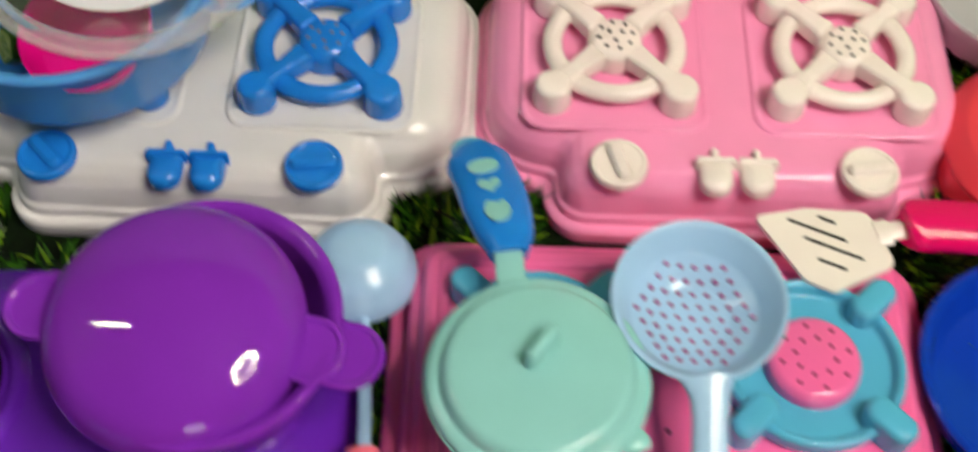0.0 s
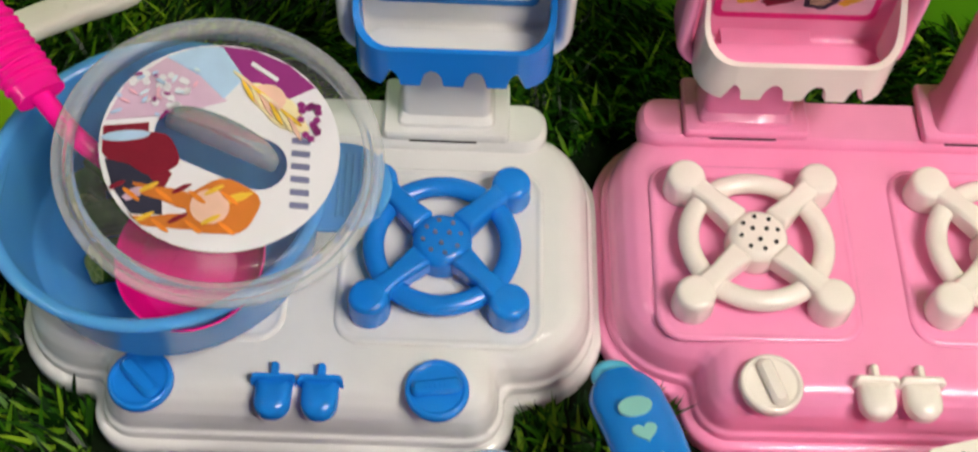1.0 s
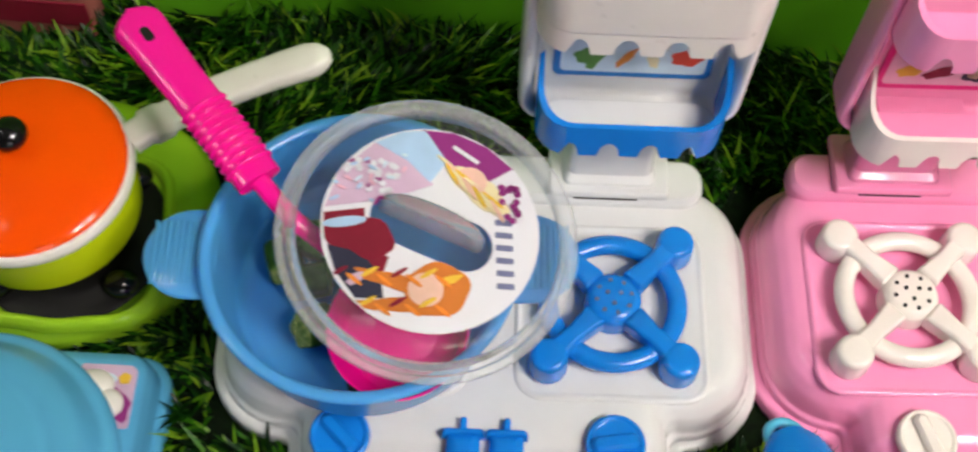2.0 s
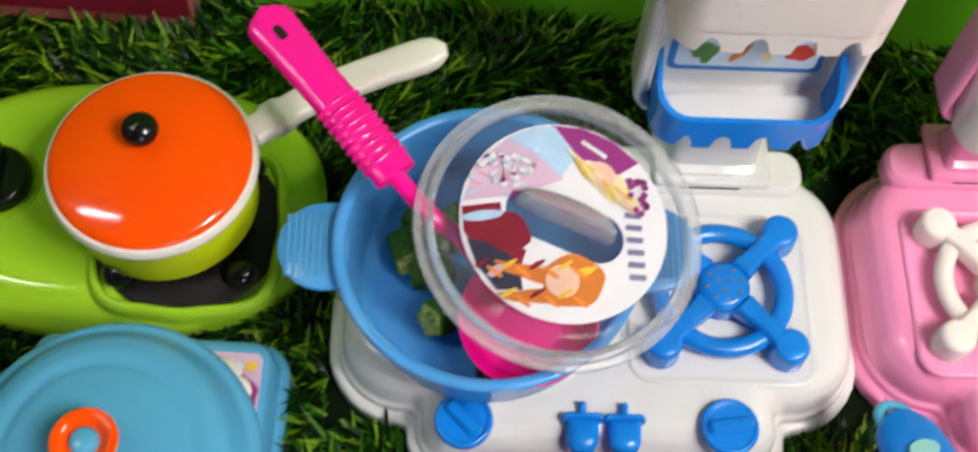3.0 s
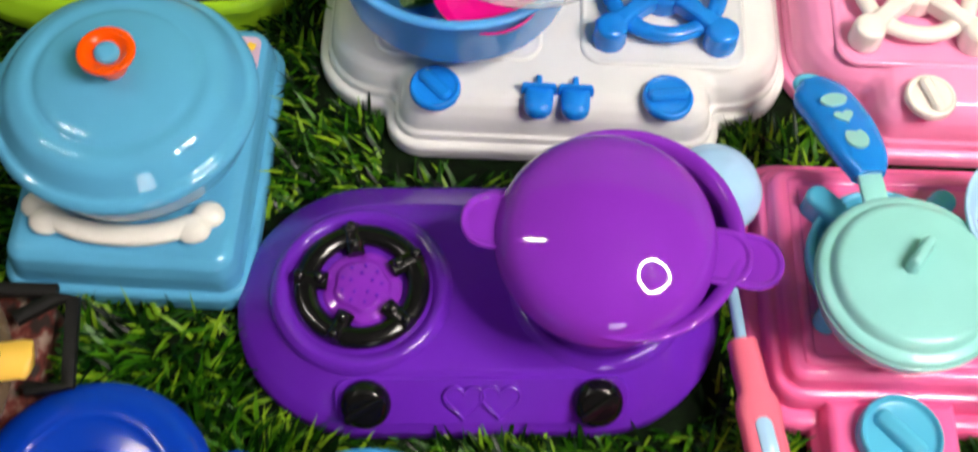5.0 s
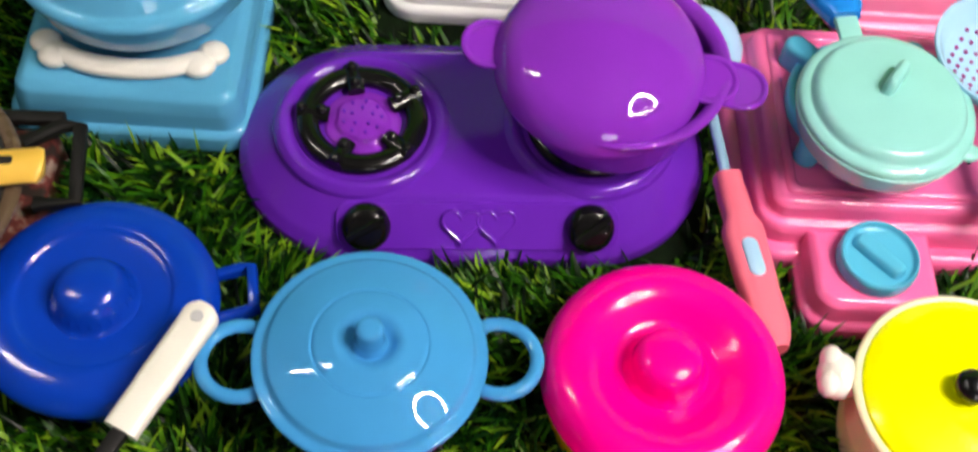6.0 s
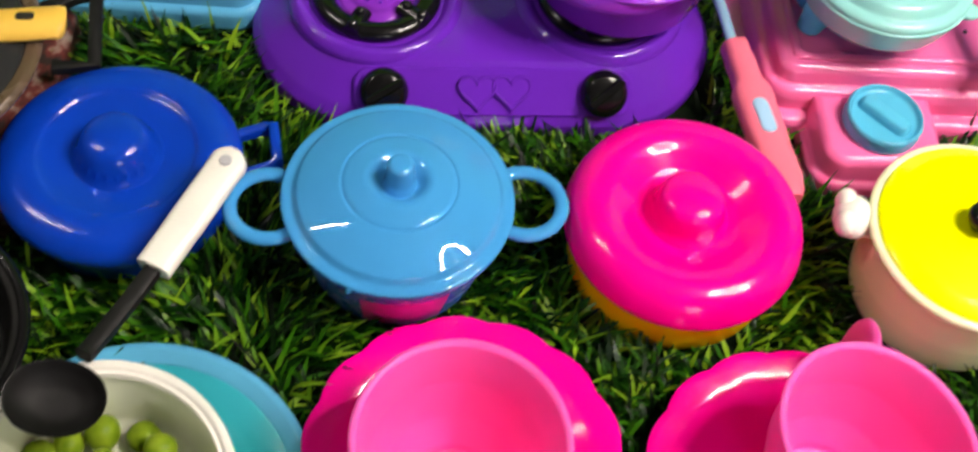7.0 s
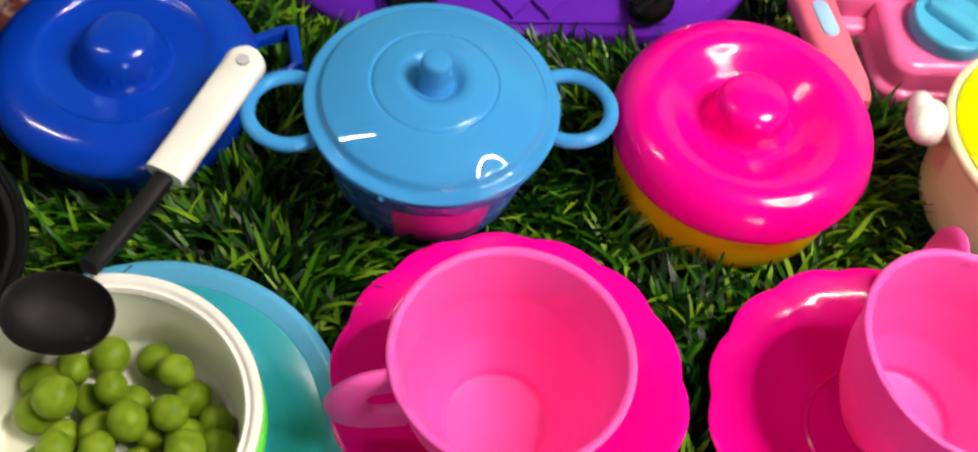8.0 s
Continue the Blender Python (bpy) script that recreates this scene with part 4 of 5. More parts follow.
db = part("dial_box", slab(boxm, [(0.001, BASE), (0, BASE + 0.001), (0, 0.0020), (0.0015, 0.0035), (0.0030, 0.0040), (0.0038, 0.0120), (0.0060, 0.0142), (0.010, 0.0145)], 8), ROSE, rose, "", pose(-0.0405, -0.0610, 0))
dial = part("dial", lathe([(0, 0.0142), (0.0148, 0.0142), (0.0146, 0.0200), (0.0134, 0.0212), (0.0124, 0.0186), (0, 0.0180)], 48), TEAL, db, "teal dial")
part("grip", slab([(-0.0108, -0.0035, 0.003), (0.0108, -0.0035, 0.003), (0.0108, 0.0035, 0.003), (-0.0108, 0.0035, 0.003)], [(0, 0.0178), (0, 0.0195), (0.0010, 0.0215), (0.0020, 0.0218)]), TEAL, dial, "", pose(0, 0, 0, 0, 0, -46))
for cx in (-0.0405, 0.0435):
    b = part("burner", lathe([(0, 0.0222), (0.0282, 0.0222), (0.0285, 0.0285), (0.0272, 0.0298), (0.0255, 0.0290), (0.0245, 0.0255), (0, 0.0250)], 64), TEAL, rose, "teal burner", pose(cx, 0.0015, 0))
    for x, y in around(4, 0.0285, math.pi / 4):
        a = math.degrees(math.atan2(y, x))
        part("lug", slab([(-0.0085, -0.0048, 0.0047), (0.0085, -0.0048, 0.0047), (0.0085, 0.0048, 0.0047), (-0.0085, 0.0048, 0.0047)], [(0, 0.0222), (0, 0.0320), (0.0012, 0.0335), (0.003, 0.0338)], 8), TEAL, b, "", pose(x, y, 0, 0, 0, a))
    c = part("cap", lathe([(0.0148, 0.0245), (0.0146, 0.0290), (0.0128, 0.0312), (0, 0.0318)], 48), ROSE, b, "rose pink pierced cap")
    # wine-coloured discs paint the shade of the cap's holes
    part("vent_hole_discs", dots(around(8, 0.0105, 0.2) + around(8, 0.0062, 0.6), 0.0007, 0.0317), INK["wine"], c, "dark discs for the shade in pierced holes")
    if cx < 0:
        # one dark disc for the shaded screw hole
        part("screw_hole_disc", dots([(0.0395, -0.022)], 0.0010, 0.0223), HOLE_SHADE, b)

dish = pose(0.0010, -0.0030, 0) @ Matrix.Scale(0.96, 4)
fry = thing("toy_frying_pan", pose(0.0765, 0.2025, 0.0335), "teal plastic frying pan with mint lid and blue handle", "toy frying pan")
part("body", lathe([(0, 0), (0.0250, 0), (0.0300, 0.004), (0.0335, 0.0150), (0.0338, 0.0165), (0.0318, 0.0165), (0.0285, 0.006), (0, 0.003)], 64), MINT, fry, "", dish)
fl = part("lid", lathe([(0.0320, 0.0150), (0.0332, 0.0168), (0.0328, 0.0188), (0.0305, 0.0200), (0.0290, 0.0200), (0.0280, 0.0225), (0.0262, 0.0242), (0.0120, 0.0250), (0, 0.0252)], 72, 0.0015), MINT, fry, "mint lid", dish)
part("lid_grip", slab([(-0.0075, -0.0026, 0.0025), (0.0075, -0.0026, 0.0025), (0.0075, 0.0026, 0.0025), (-0.0075, 0.0026, 0.0025)], [(0, 0.0248), (0.0002, 0.0285), (0.0006, 0.0308), (0.0014, 0.0320), (0.0020, 0.0322)], 6), MINT, fl, "", pose(0.0005, 0.005, 0, 0, 0, 58))
part("spout", ball(0.005, (1, 0.8, 0.4), (0.0285, -0.0190, 0.0150)), MINT, fry)
part("handle_strap", sweep(glide([(-0.0075, 0.0205, 0.0150), (-0.0090, 0.0300, 0.0160), (-0.0110, 0.0420, 0.0160)]), 0.0045, 0.0016, 12, square=0.5), MINT, fry)
hp = glide([(-0.0100, 0.0370, 0.0150), (-0.0115, 0.0440, 0.0150), (-0.0155, 0.0560, 0.0130), (-0.0185, 0.0650, 0.0100), (-0.0220, 0.0745, 0.0060), (-0.0245, 0.0820, 0.0020)], 5)
fh = part("handle", sweep(hp, [0.0058 + 0.0050 * math.sin(min(1, k / 12) * math.pi / 2) * (1 - max(0, (k - 20) / 5.4) ** 2) for k in range(26)], 0.0052, 20, square=0.8), BLUE, fry, "blue handle")
part("hanging_loop", sweep(ring_path(0.0055, 0, 24), 0.0018, 0.0016, 10, closed=True), TEAL, fh, "", pose(-0.0250, 0.0825, 0.0030, -20, 0, 0))
for px, py, pz, shape in ((-0.0205, 0.0690, 0.0140, oval(0, 0, 0.0050, 0.0034)), (-0.0178, 0.0605, 0.0166, heart(0, 0, 0.0036)), (-0.0145, 0.0500, 0.0190, oval(0, 0, 0.0040, 0.0052))):
    part("inlay", patch(shape, 0, 0.0008), MINT, fh, "pale teal inlay", pose(px, py, pz, -17, 0, 18))

strain = thing("toy_skimmer", pose(0.1225, 0.2270, 0.0440, 4, 0, 0), "pale blue plastic skimmer with pierced bowl", "skimmer")
prof = [(0, -0.0035), (0.0110, -0.0022), (0.0190, 0.0025), (0.0242, 0.0112), (0.0258, 0.0118), (0.0258, 0.0100), (0.0205, 0.0010), (0.0120, -0.0040), (0, -0.0053)]
sb = part("bowl", lathe(prof, 72), PALE, strain)
hs = [(0.0043 * (i + 0.5 * (j % 2)), 0.0038 * j) for i in range(-6, 7) for j in range(-5, 6)]
# plum discs imitate what shows through the drain holes
part("drain_hole_discs", dots([p for p in hs if math.hypot(*p) < 0.0188], 0.00095, lambda x, y: -0.0033 + 0.0012 * min(1, math.hypot(x, y) / 0.011) ** 2 + max(0, math.hypot(x, y) - 0.0105) * 0.58, depth=0.0005), INK["plum"], sb, "plum discs standing in for drain holes")
part("handle", sweep(glide([(0.0025, -0.0230, 0.0095), (0.0035, -0.0300, 0.0080), (0.0042, -0.0450, 0.0040), (0.0045, -0.0620, 0.0000)]), [0.0052 + 0.0034 * max(0, 1 - k / 9) ** 2 for k in range(19)], 0.0028, 20, square=0.75), PALE, strain)

spat = thing("toy_spatula", pose(0.1690, 0.2645, 0.0285, -3, 3, 0), "ivory plastic slotted spatula with crimson handle", "spatula")
blade = fillet([(-0.0250, 0.0075, 0.002), (-0.0095, -0.0150, 0.002), (0.0000, -0.0185, 0.003), (0.0205, -0.0060, 0.004), (0.0130, 0.0140, 0.004), (-0.0080, 0.0130, 0.003)], 0, 4)
bm = bmesh.new()
loft([[(x, y, z) for x, y in blade] for z in (0, 0.0016)], bm)
bl = part("blade", bm, IVORY, spat)
# slots are dark strips on the blade, not openings
for x, y, hl in ((-0.0010, 0.0090, 0.0030), (-0.0045, 0.0045, 0.0100), (0.0005, -0.0020, 0.0100), (-0.0005, -0.0082, 0.0048)):
    part("slot", tablet(hl, 0.0006, 0.0005, 0.0013, 0.0019, 0.0001), HOLE_SHADE, bl, "dark strip for the shade in a slot", pose(x, y, 0, 0, 0, -18))
part("neck", sweep(glide([(0.0150, 0.0060, 0.0010), (0.0210, 0.0075, 0.0020), (0.0275, 0.0085, 0.0030)]), [0.0050] * 5 + [0.0035] * 8, 0.0016, 12), IVORY, spat)
part("handle", sweep(glide([(0.0235, 0.0090, 0.0030), (0.0300, 0.0100, 0.0030), (0.0450, 0.0110, 0.0030), (0.0900, 0.0120, 0.0020)]), [0.0060, 0.0075, 0.0085, 0.0092, 0.0096] + [0.0098] * 14, 0.0060, 18), CRIMSON, spat)

# ---- bowls beside the stoves ----
def plain_bowl(name, m, r, h, mat, label, category):
    b = thing(name, m, label, category)
    part("body", lathe([(0, 0), (r * 0.6, 0), (r * 0.9, h * 0.45), (r, h * 0.95), (r * 0.97, h), (r * 0.93, h * 0.95), (r * 0.82, h * 0.45), (0, h * 0.12)], 64), mat, b)
    return b


rb = thing("toy_pot", pose(0.2520, 0.3180, BASE), "red plastic covered pot beside the pink stove", "toy pot")
part("body", lathe([(0, 0), (0.030, 0), (0.0360, 0.006), (0.0375, 0.022), (0, 0.022)], 64), RED, rb)
part("lid", lathe([(0.0375, 0.021), (0.0385, 0.024), (0.0320, 0.032), (0.015, 0.036), (0, 0.037)], 64), RED, rb)
nb = plain_bowl("toy_bowl", pose(0.2380, 0.2290, BASE), 0.0405, 0.026, NAVY, "royal blue plastic bowl on the grass", "bowl")
part("rim", sweep(ring_path(0.040, 0.0255, 56), 0.0016, 0.0012, 10, closed=True), NAVY, nb)
gb2 = plain_bowl("toy_bowl", pose(0.2480, 0.3900, BASE), 0.0340, 0.030, GREY, "grey white plastic bowl on the grass", "bowl")

# ---- pots on the grass ----
navy = thing("toy_pan", pose(-0.1890, 0.1115, BASE, 0, 0, 12), "royal blue plastic covered pan on the grass", "toy pan")
part("body", lathe([(0, 0), (0.0330, 0), (0.0370, 0.004), (0.0395, 0.0180), (0, 0.0180)], 64), NAVY, navy)
nl = part("lid", lathe([(0.0400, 0.0165), (0.0412, 0.0185), (0.0406, 0.0215), (0.0365, 0.0252), (0.0305, 0.0266), (0.0265, 0.0264), (0.0252, 0.0252), (0.0140, 0.0238), (0, 0.0238)], 80, 0.003), NAVY, navy, "ridged royal blue lid")
part("lid_knob", lathe([(0.0165, 0.0230), (0.0138, 0.0252), (0.0120, 0.0310), (0.0100, 0.0345), (0.0060, 0.0360), (0, 0.0364)], 48, 0.003, wave=lambda a, r: 1 + (0.028 * math.cos(24 * a) if 0.0118 < r < 0.0140 else 0)), NAVY, nl)
for turn in (0, 180):
    pts = [(0.0360, -0.0085, 0.016), (0.0490, -0.0085, 0.020), (0.0520, -0.0075, 0.020), (0.0520, 0.0075, 0.020), (0.0490, 0.0085, 0.020), (0.0360, 0.0085, 0.016)]
    part("handle", sweep(pts, 0.0020, [0.0016, 0.0022, 0.0045, 0.0045, 0.0022, 0.0016], 12, square=0.5), NAVY, navy, "", pose(0, 0, 0, 0, 0, turn))

cas = thing("toy_casserole", pose(-0.0945, 0.0935, BASE, 0, 0, 6), "azure blue plastic casserole with ring handles and lid", "toy casserole")
cb = part("body", lathe([(0, 0), (0.0240, 0), (0.0285, 0.004), (0.0335, 0.0260), (0.0355, 0.0340), (0.0372, 0.0350), (0.0370, 0.0370), (0.0330, 0.0370), (0, 0.0365)], 72), plastic("deep_azure_plastic", (0.07, 0.23, 0.80), 0.25, sss=0.6), cas)
part("label_patch", loft([[(1.006 * r * math.cos(a), 1.006 * r * math.sin(a), z) for a in [math.radians(-113 + 50 * k / 12) for k in range(13)]] + [(0.99 * r * math.cos(a), 0.99 * r * math.sin(a), z) for a in [math.radians(-63 - 50 * k / 12) for k in range(13)]] for r, z in ((0.0292, 0.007), (0.0315, 0.017), (0.0336, 0.0270))]), plastic("violet_print", (0.62, 0.05, 0.55), 0.3, 0.2), cb, "violet printed patch")
cl = part("lid", lathe([(0.0365, 0.0365), (0.0378, 0.0378), (0.0374, 0.0388), (0.0342, 0.0391), (0.0333, 0.0402)] + [(0.00105 * k, 0.0492 - (0.00105 * k) ** 2 / 0.136) for k in range(31, 17, -1)] + [(0.0184, 0.0460), (0.0176, 0.0469), (0.0110, 0.0486), (0.0088, 0.0480), (0.0062, 0.0455), (0, 0.0452)], 80, 0.0012), AZURE, cas, "glossy azure lid")
part("lid_knob", lathe([(0, 0.0450), (0.0058, 0.0452), (0.0046, 0.0480), (0.0044, 0.0555), (0.0034, 0.0566), (0, 0.0568)], 28, 0.0008), AZURE, cl)
part("rim_nub", ball(0.0012, (1, 1, 0.8), (-0.0165, -0.0335, 0.0365), 8), AZURE, cas)
for turn in (0, 180):
    loop(cas, "handle", AZURE, 0.0340, 0.0125, 0.0024, 0.0335, turn)

mag = thing("toy_pot", pose(0.0015, 0.1000, BASE), "amber plastic pot with bright magenta lid", "toy pot")
part("body", lathe([(0, 0), (0.0320, 0), (0.0360, 0.003), (0.0388, 0.0240), (0, 0.0240)], 72), AMBER, mag)
ml = part("lid", lathe([(0.0385, 0.0225), (0.0405, 0.0240), (0.0412, 0.0275), (0.0385, 0.0345), (0.0330, 0.0380), (0.0265, 0.0376), (0.0200, 0.0335), (0.0165, 0.0312), (0, 0.0310)], 88, 0.004), MAGENTA, mag, "bright magenta lid")
part("lid_knob", lathe([(0.0150, 0.0305), (0.0120, 0.0335), (0.0115, 0.0390), (0.0100, 0.0425), (0.0060, 0.0440), (0, 0.0444)], 48, 0.002, wave=lambda a, r: 1 + (0.012 * math.cos(22 * a) if 0.0108 < r < 0.0130 else 0)), MAGENTA, ml)

cream = thing("toy_pot", pose(0.0985, 0.0950, BASE), "cream plastic pot with bright yellow lid", "toy pot")
part("body", lathe([(0, 0), (0.0270, 0), (0.0325, 0.004), (0.0345, 0.0200), (0.0340, 0.0340), (0.0372, 0.0375), (0.0380, 0.0400), (0.0362, 0.0412), (0.0340, 0.0400), (0, 0.0395)], 72, wave=lambda a, r: 1), CREAM, cream)
yl = part("lid", lathe([(0.0350, 0.0400), (0.0352, 0.0415), (0.0300, 0.0440), (0.0150, 0.0462), (0, 0.0468)], 72), NEON, cream, "bright yellow lid")
part("lid_knob", joined(lathe([(0, 0.046), (0.0035, 0.046), (0.0032, 0.049), (0, 0.049)], 20), ball(0.0060, (1, 1, 0.75), (0, 0, 0.0515), 22)), BLACK, yl, "round black knob", pose(-0.0035, -0.001, 0))
for turn in (171, -9):
    bm = ball(0.0082, (0.85, 1.0, 0.75), (0.0415, 0, 0.0355), 18)
    for y in (-0.0045, 0.0045):
        ball(0.0048, (0.8, 1, 0.9), (0.0445, y, 0.0372), 14, bm)
    sweep([(0.034, 0, 0.0345), (0.042, 0, 0.0355)], 0.0060, 0.0040, 12, bm=bm)
    part("handle", bm, IVORY, cream, "ivory knobbly handle", pose(0, 0, 0, 0, 0, turn))

# ---- black stove, pan and covered pan at the edge ----
bs = thing("toy_stove", pose(-0.2680, 0.1370, 0), "black plastic toy stove with speckled top and wire grate", "toy stove")
part("body", slab(box_outline(0.0500, 0.0480, 0.008), [(0.001, BASE), (0, BASE + 0.001), (0, 0.0080), (0.002, 0.0100), (0.006, 0.0100)], 6), SPECKLE, bs, "speckled red and brown body")
for s in (-1, 1):
    pts = [(0.040, 0.018 * s - 0.0 + 0.016, 0.0190), (0.0520, 0.0430, 0.0190), (0.0585, 0.0430, 0.0190), (0.0640, 0.0110, 0.0190), (0.0500, 0.0090, 0.0190)] if s > 0 else [(0.020, 0.0440, 0.0190), (0.0520, 0.0460, 0.0190)]
    part("grate_bar", sweep(pts, 0.0026, 0.0022, 10, square=0.5), SOOT, bs)
part("grate_ring", lathe([(0.030, 0.010), (0.034, 0.010), (0.034, 0.0195), (0.030, 0.0195), (0.030, 0.010)], 48, 0.0006), SOOT, bs)
cp = thing("toy_pan", pose(-0.2690, 0.1380, 0.0195), "dark brown toy pan with clear smoked lid", "toy pan")
part("body", lathe([(0, 0), (0.038, 0), (0.0450, 0.004), (0.0480, 0.0130), (0.0450, 0.0130), (0.042, 0.005), (0, 0.003)], 64), SOOT, cp)
part("rim", lathe([(0.0465, 0.0125), (0.0510, 0.0125), (0.0520, 0.0145), (0.0500, 0.0165), (0.0465, 0.0160), (0.0465, 0.0125)], 72, 0.0008), BROWN, cp, "smoky brown rim")
part("lid", lathe([(0.0470, 0.0150), (0.0380, 0.0190), (0.0200, 0.0225), (0, 0.0235)], 64), SMOKE, cp, "clear smoked lid")
yh = thing("toy_spoon", pose(-0.2155, 0.1490, 0.0385, 0, 0, 8), "golden yellow plastic handle of a toy utensil lying on the pan", "spoon")
yb = part("handle", sweep(glide([(0.0050, 0, 0.0), (0.0010, 0, 0.0005), (-0.0150, -0.001, 0.0005), (-0.0600, -0.002, 0.0)]), [0.0030, 0.0055, 0.0062, 0.0066, 0.0068, 0.0070] + [0.0068] * 13, 0.0036, 16), YELLOW, yh)
# uncut hole, its shade given by a dark patch
part("hanging_hole_patch", tablet(0.0032, 0.0018, 0.0016, 0.0030, 0.0042, 0.0002), HOLE_SHADE, yb, "", pose(-0.0075, 0, 0))
wok = thing("toy_pan", pose(-0.2470, 0.0390, BASE), "matt black plastic pan on the grass", "toy pan")
part("body", lathe([(0, 0), (0.026, 0), (0.0360, 0.005), (0.0395, 0.0190), (0.0430, 0.0205), (0.0428, 0.0225), (0.0385, 0.0220), (0.0335, 0.007), (0, 0.003)], 72), SOOT, wok)
part("rim", sweep(ring_path(0.0425, 0.0222, 64), 0.0019, 0.0014, 10, closed=True), BLACK, wok)

# ---- black ladle, plate, bowl of peas ----
bld = thing("toy_ladle", pose(0, 0, 0), "black plastic ladle with white handle across the bowl", "ladle")
hp = [Vector((-0.1480, 0.1045, 0.0345)), Vector((-0.1500, 0.1000, 0.0340)), Vector((-0.1540, 0.0910, 0.0333)), Vector((-0.1600, 0.0775, 0.0322)), Vector((-0.1672, 0.0613, 0.0310))]
bh = part("handle", sweep(glide(hp, 4), [0.0026, 0.0046, 0.0055, 0.0060, 0.0062] + [0.0060] * 8 + [0.0058] * 4, 0.0032, 16, square=0.6), WHITE_B, bld, "white handle")
# grey disc painted as the shaded hole in the handle
part("hanging_hole_patch", dots([(0, 0)], 0.0022, 0.0, depth=0.0008), GREY, bh, "", pose(-0.1502, 0.0995, 0.0373))
part("stem", sweep(glide([(-0.1665, 0.0630, 0.0305), (-0.1720, 0.0510, 0.0300), (-0.1795, 0.0345, 0.0312), (-0.1815, 0.0298, 0.0325)]), 0.0028, 0.0022, 10, square=0.6), SOOT, bld)
part("bowl", lathe([(0, -0.0035), (0.0065, -0.0028), (0.0110, 0.0005), (0.0134, 0.0042), (0.0140, 0.0040), (0.0118, -0.0008), (0.0070, -0.0044), (0, -0.0052)], 48, 0.002, wave=lambda a, r: 0.93 * (1 + 0.12 * math.cos(2 * a))), SOOT, bld, "", pose(-0.1868, 0.0160, 0.0300, 8, 6, 0))

plate = thing("toy_plate", pose(-0.1650, -0.0050, BASE), "aqua plastic plate with blue edge under the bowl", "plate")
part("dish", lathe([(0, 0), (0.030, 0), (0.0400, 0.003), (0.0490, 0.0075), (0.0480, 0.0092), (0.0385, 0.0050), (0.0290, 0.0025), (0, 0.0025)], 80), PLATE, plate)
part("rim", lathe([(0.0475, 0.0075), (0.0540, 0.0090), (0.0545, 0.0105), (0.0520, 0.0112), (0.0475, 0.0090), (0.0475, 0.0075)], 80, 0.0006), STEEL_BLUE, plate, "light blue rim")
pb = thing("toy_pot", pose(-0.1726, -0.0090, BASE + 0.0030), "white plastic pot with green outside, holding peas", "toy pot")
part("body", lathe([(0.0, 0.0035), (0.0300, 0.0035), (0.0325, 0.006), (0.0358, 0.0275), (0.0368, 0.0300), (0.0385, 0.0300), (0.0390, 0.0280), (0.0375, 0.0275), (0.0340, 0.003), (0.0310, 0.0002), (0, 0.0002)], 80), plastic("milk_plastic", (0.84, 0.84, 0.69), 0.3), pb)
part("rim", lathe([(0.0352, 0.0285), (0.0358, 0.0305), (0.0368, 0.0296), (0.0378, 0.0312), (0.0398, 0.0312), (0.0402, 0.0295), (0.0388, 0.0280), (0.0352, 0.0285)], 80, 0.0005), WHITE_B, pb, "ridged white rim")
part("outer_band", lathe([(0.0362, 0.0030), (0.0408, 0.0215), (0.0402, 0.0230), (0.0370, 0.0235), (0.0340, 0.0030), (0.0362, 0.0030)], 80, 0.0004), LEAF, pb, "bright green outer band")
bm = ball(0.0080, (1.0, 1.0, 0.75), (0.0430, 0, 0.0290), 18)
ball(0.0062, (1, 1, 0.8), (0.0480, 0.0030, 0.0295), 16, bm)
sweep([(0.036, 0, 0.0275), (0.043, 0, 0.0285)], 0.0065, 0.0045, 12, bm=bm)
part("handle", bm, WHITE_B, pb, "white knobbly handle", pose(0, 0, 0, 0, 0, 151))

rng = random.Random(5)
spots = []
for layer, count, limit in ((0, 36, 0.0275), (1, 10, 0.0200)):
    made, tries = 0, 0
    while made < count and tries < 20000:
        tries += 1
        a, q = rng.uniform(0, math.tau), limit * math.sqrt(rng.random())
        x, y = q * math.cos(a), q * math.sin(a)
        if layer == 1:
            x, y = x + 0.004, y + 0.003
        if x > -0.021 - 0.5 * y and all(math.hypot(x - u, y - v) > (0.0088 if w == layer else 0.0046) for u, v, w in spots):
            spots.append((x, y, layer))
            made += 1
pea_mesh = None
for x, y, layer in spots:
    r = rng.uniform(0.0046, 0.0061)
    m = Matrix.LocRotScale((-0.1726 + x, -0.0090 + y, 0.0015 + r + layer * 0.0080), Euler((rng.uniform(0, 3), rng.uniform(0, 3), rng.uniform(0, 3))), (r / 0.006, r / 0.006, r / 0.006 * rng.uniform(0.9, 1)))
    if pea_mesh is None:
        bm = ball(0.006, seg=24)
        for v in bm.verts:
            v.co *= 1 + 0.05 * noise.noise(v.co * 260) - 0.05 * max(0, v.co.z / 0.006 - 0.85) * 4
        p = part("pea", bm, PEA)
        pea_mesh = p.data
    else:
        p = new("pea", pea_mesh)
    p.matrix_basis = m
    tagged(p, "round green pea lying in the white pot", "pea", "peas in the pot")

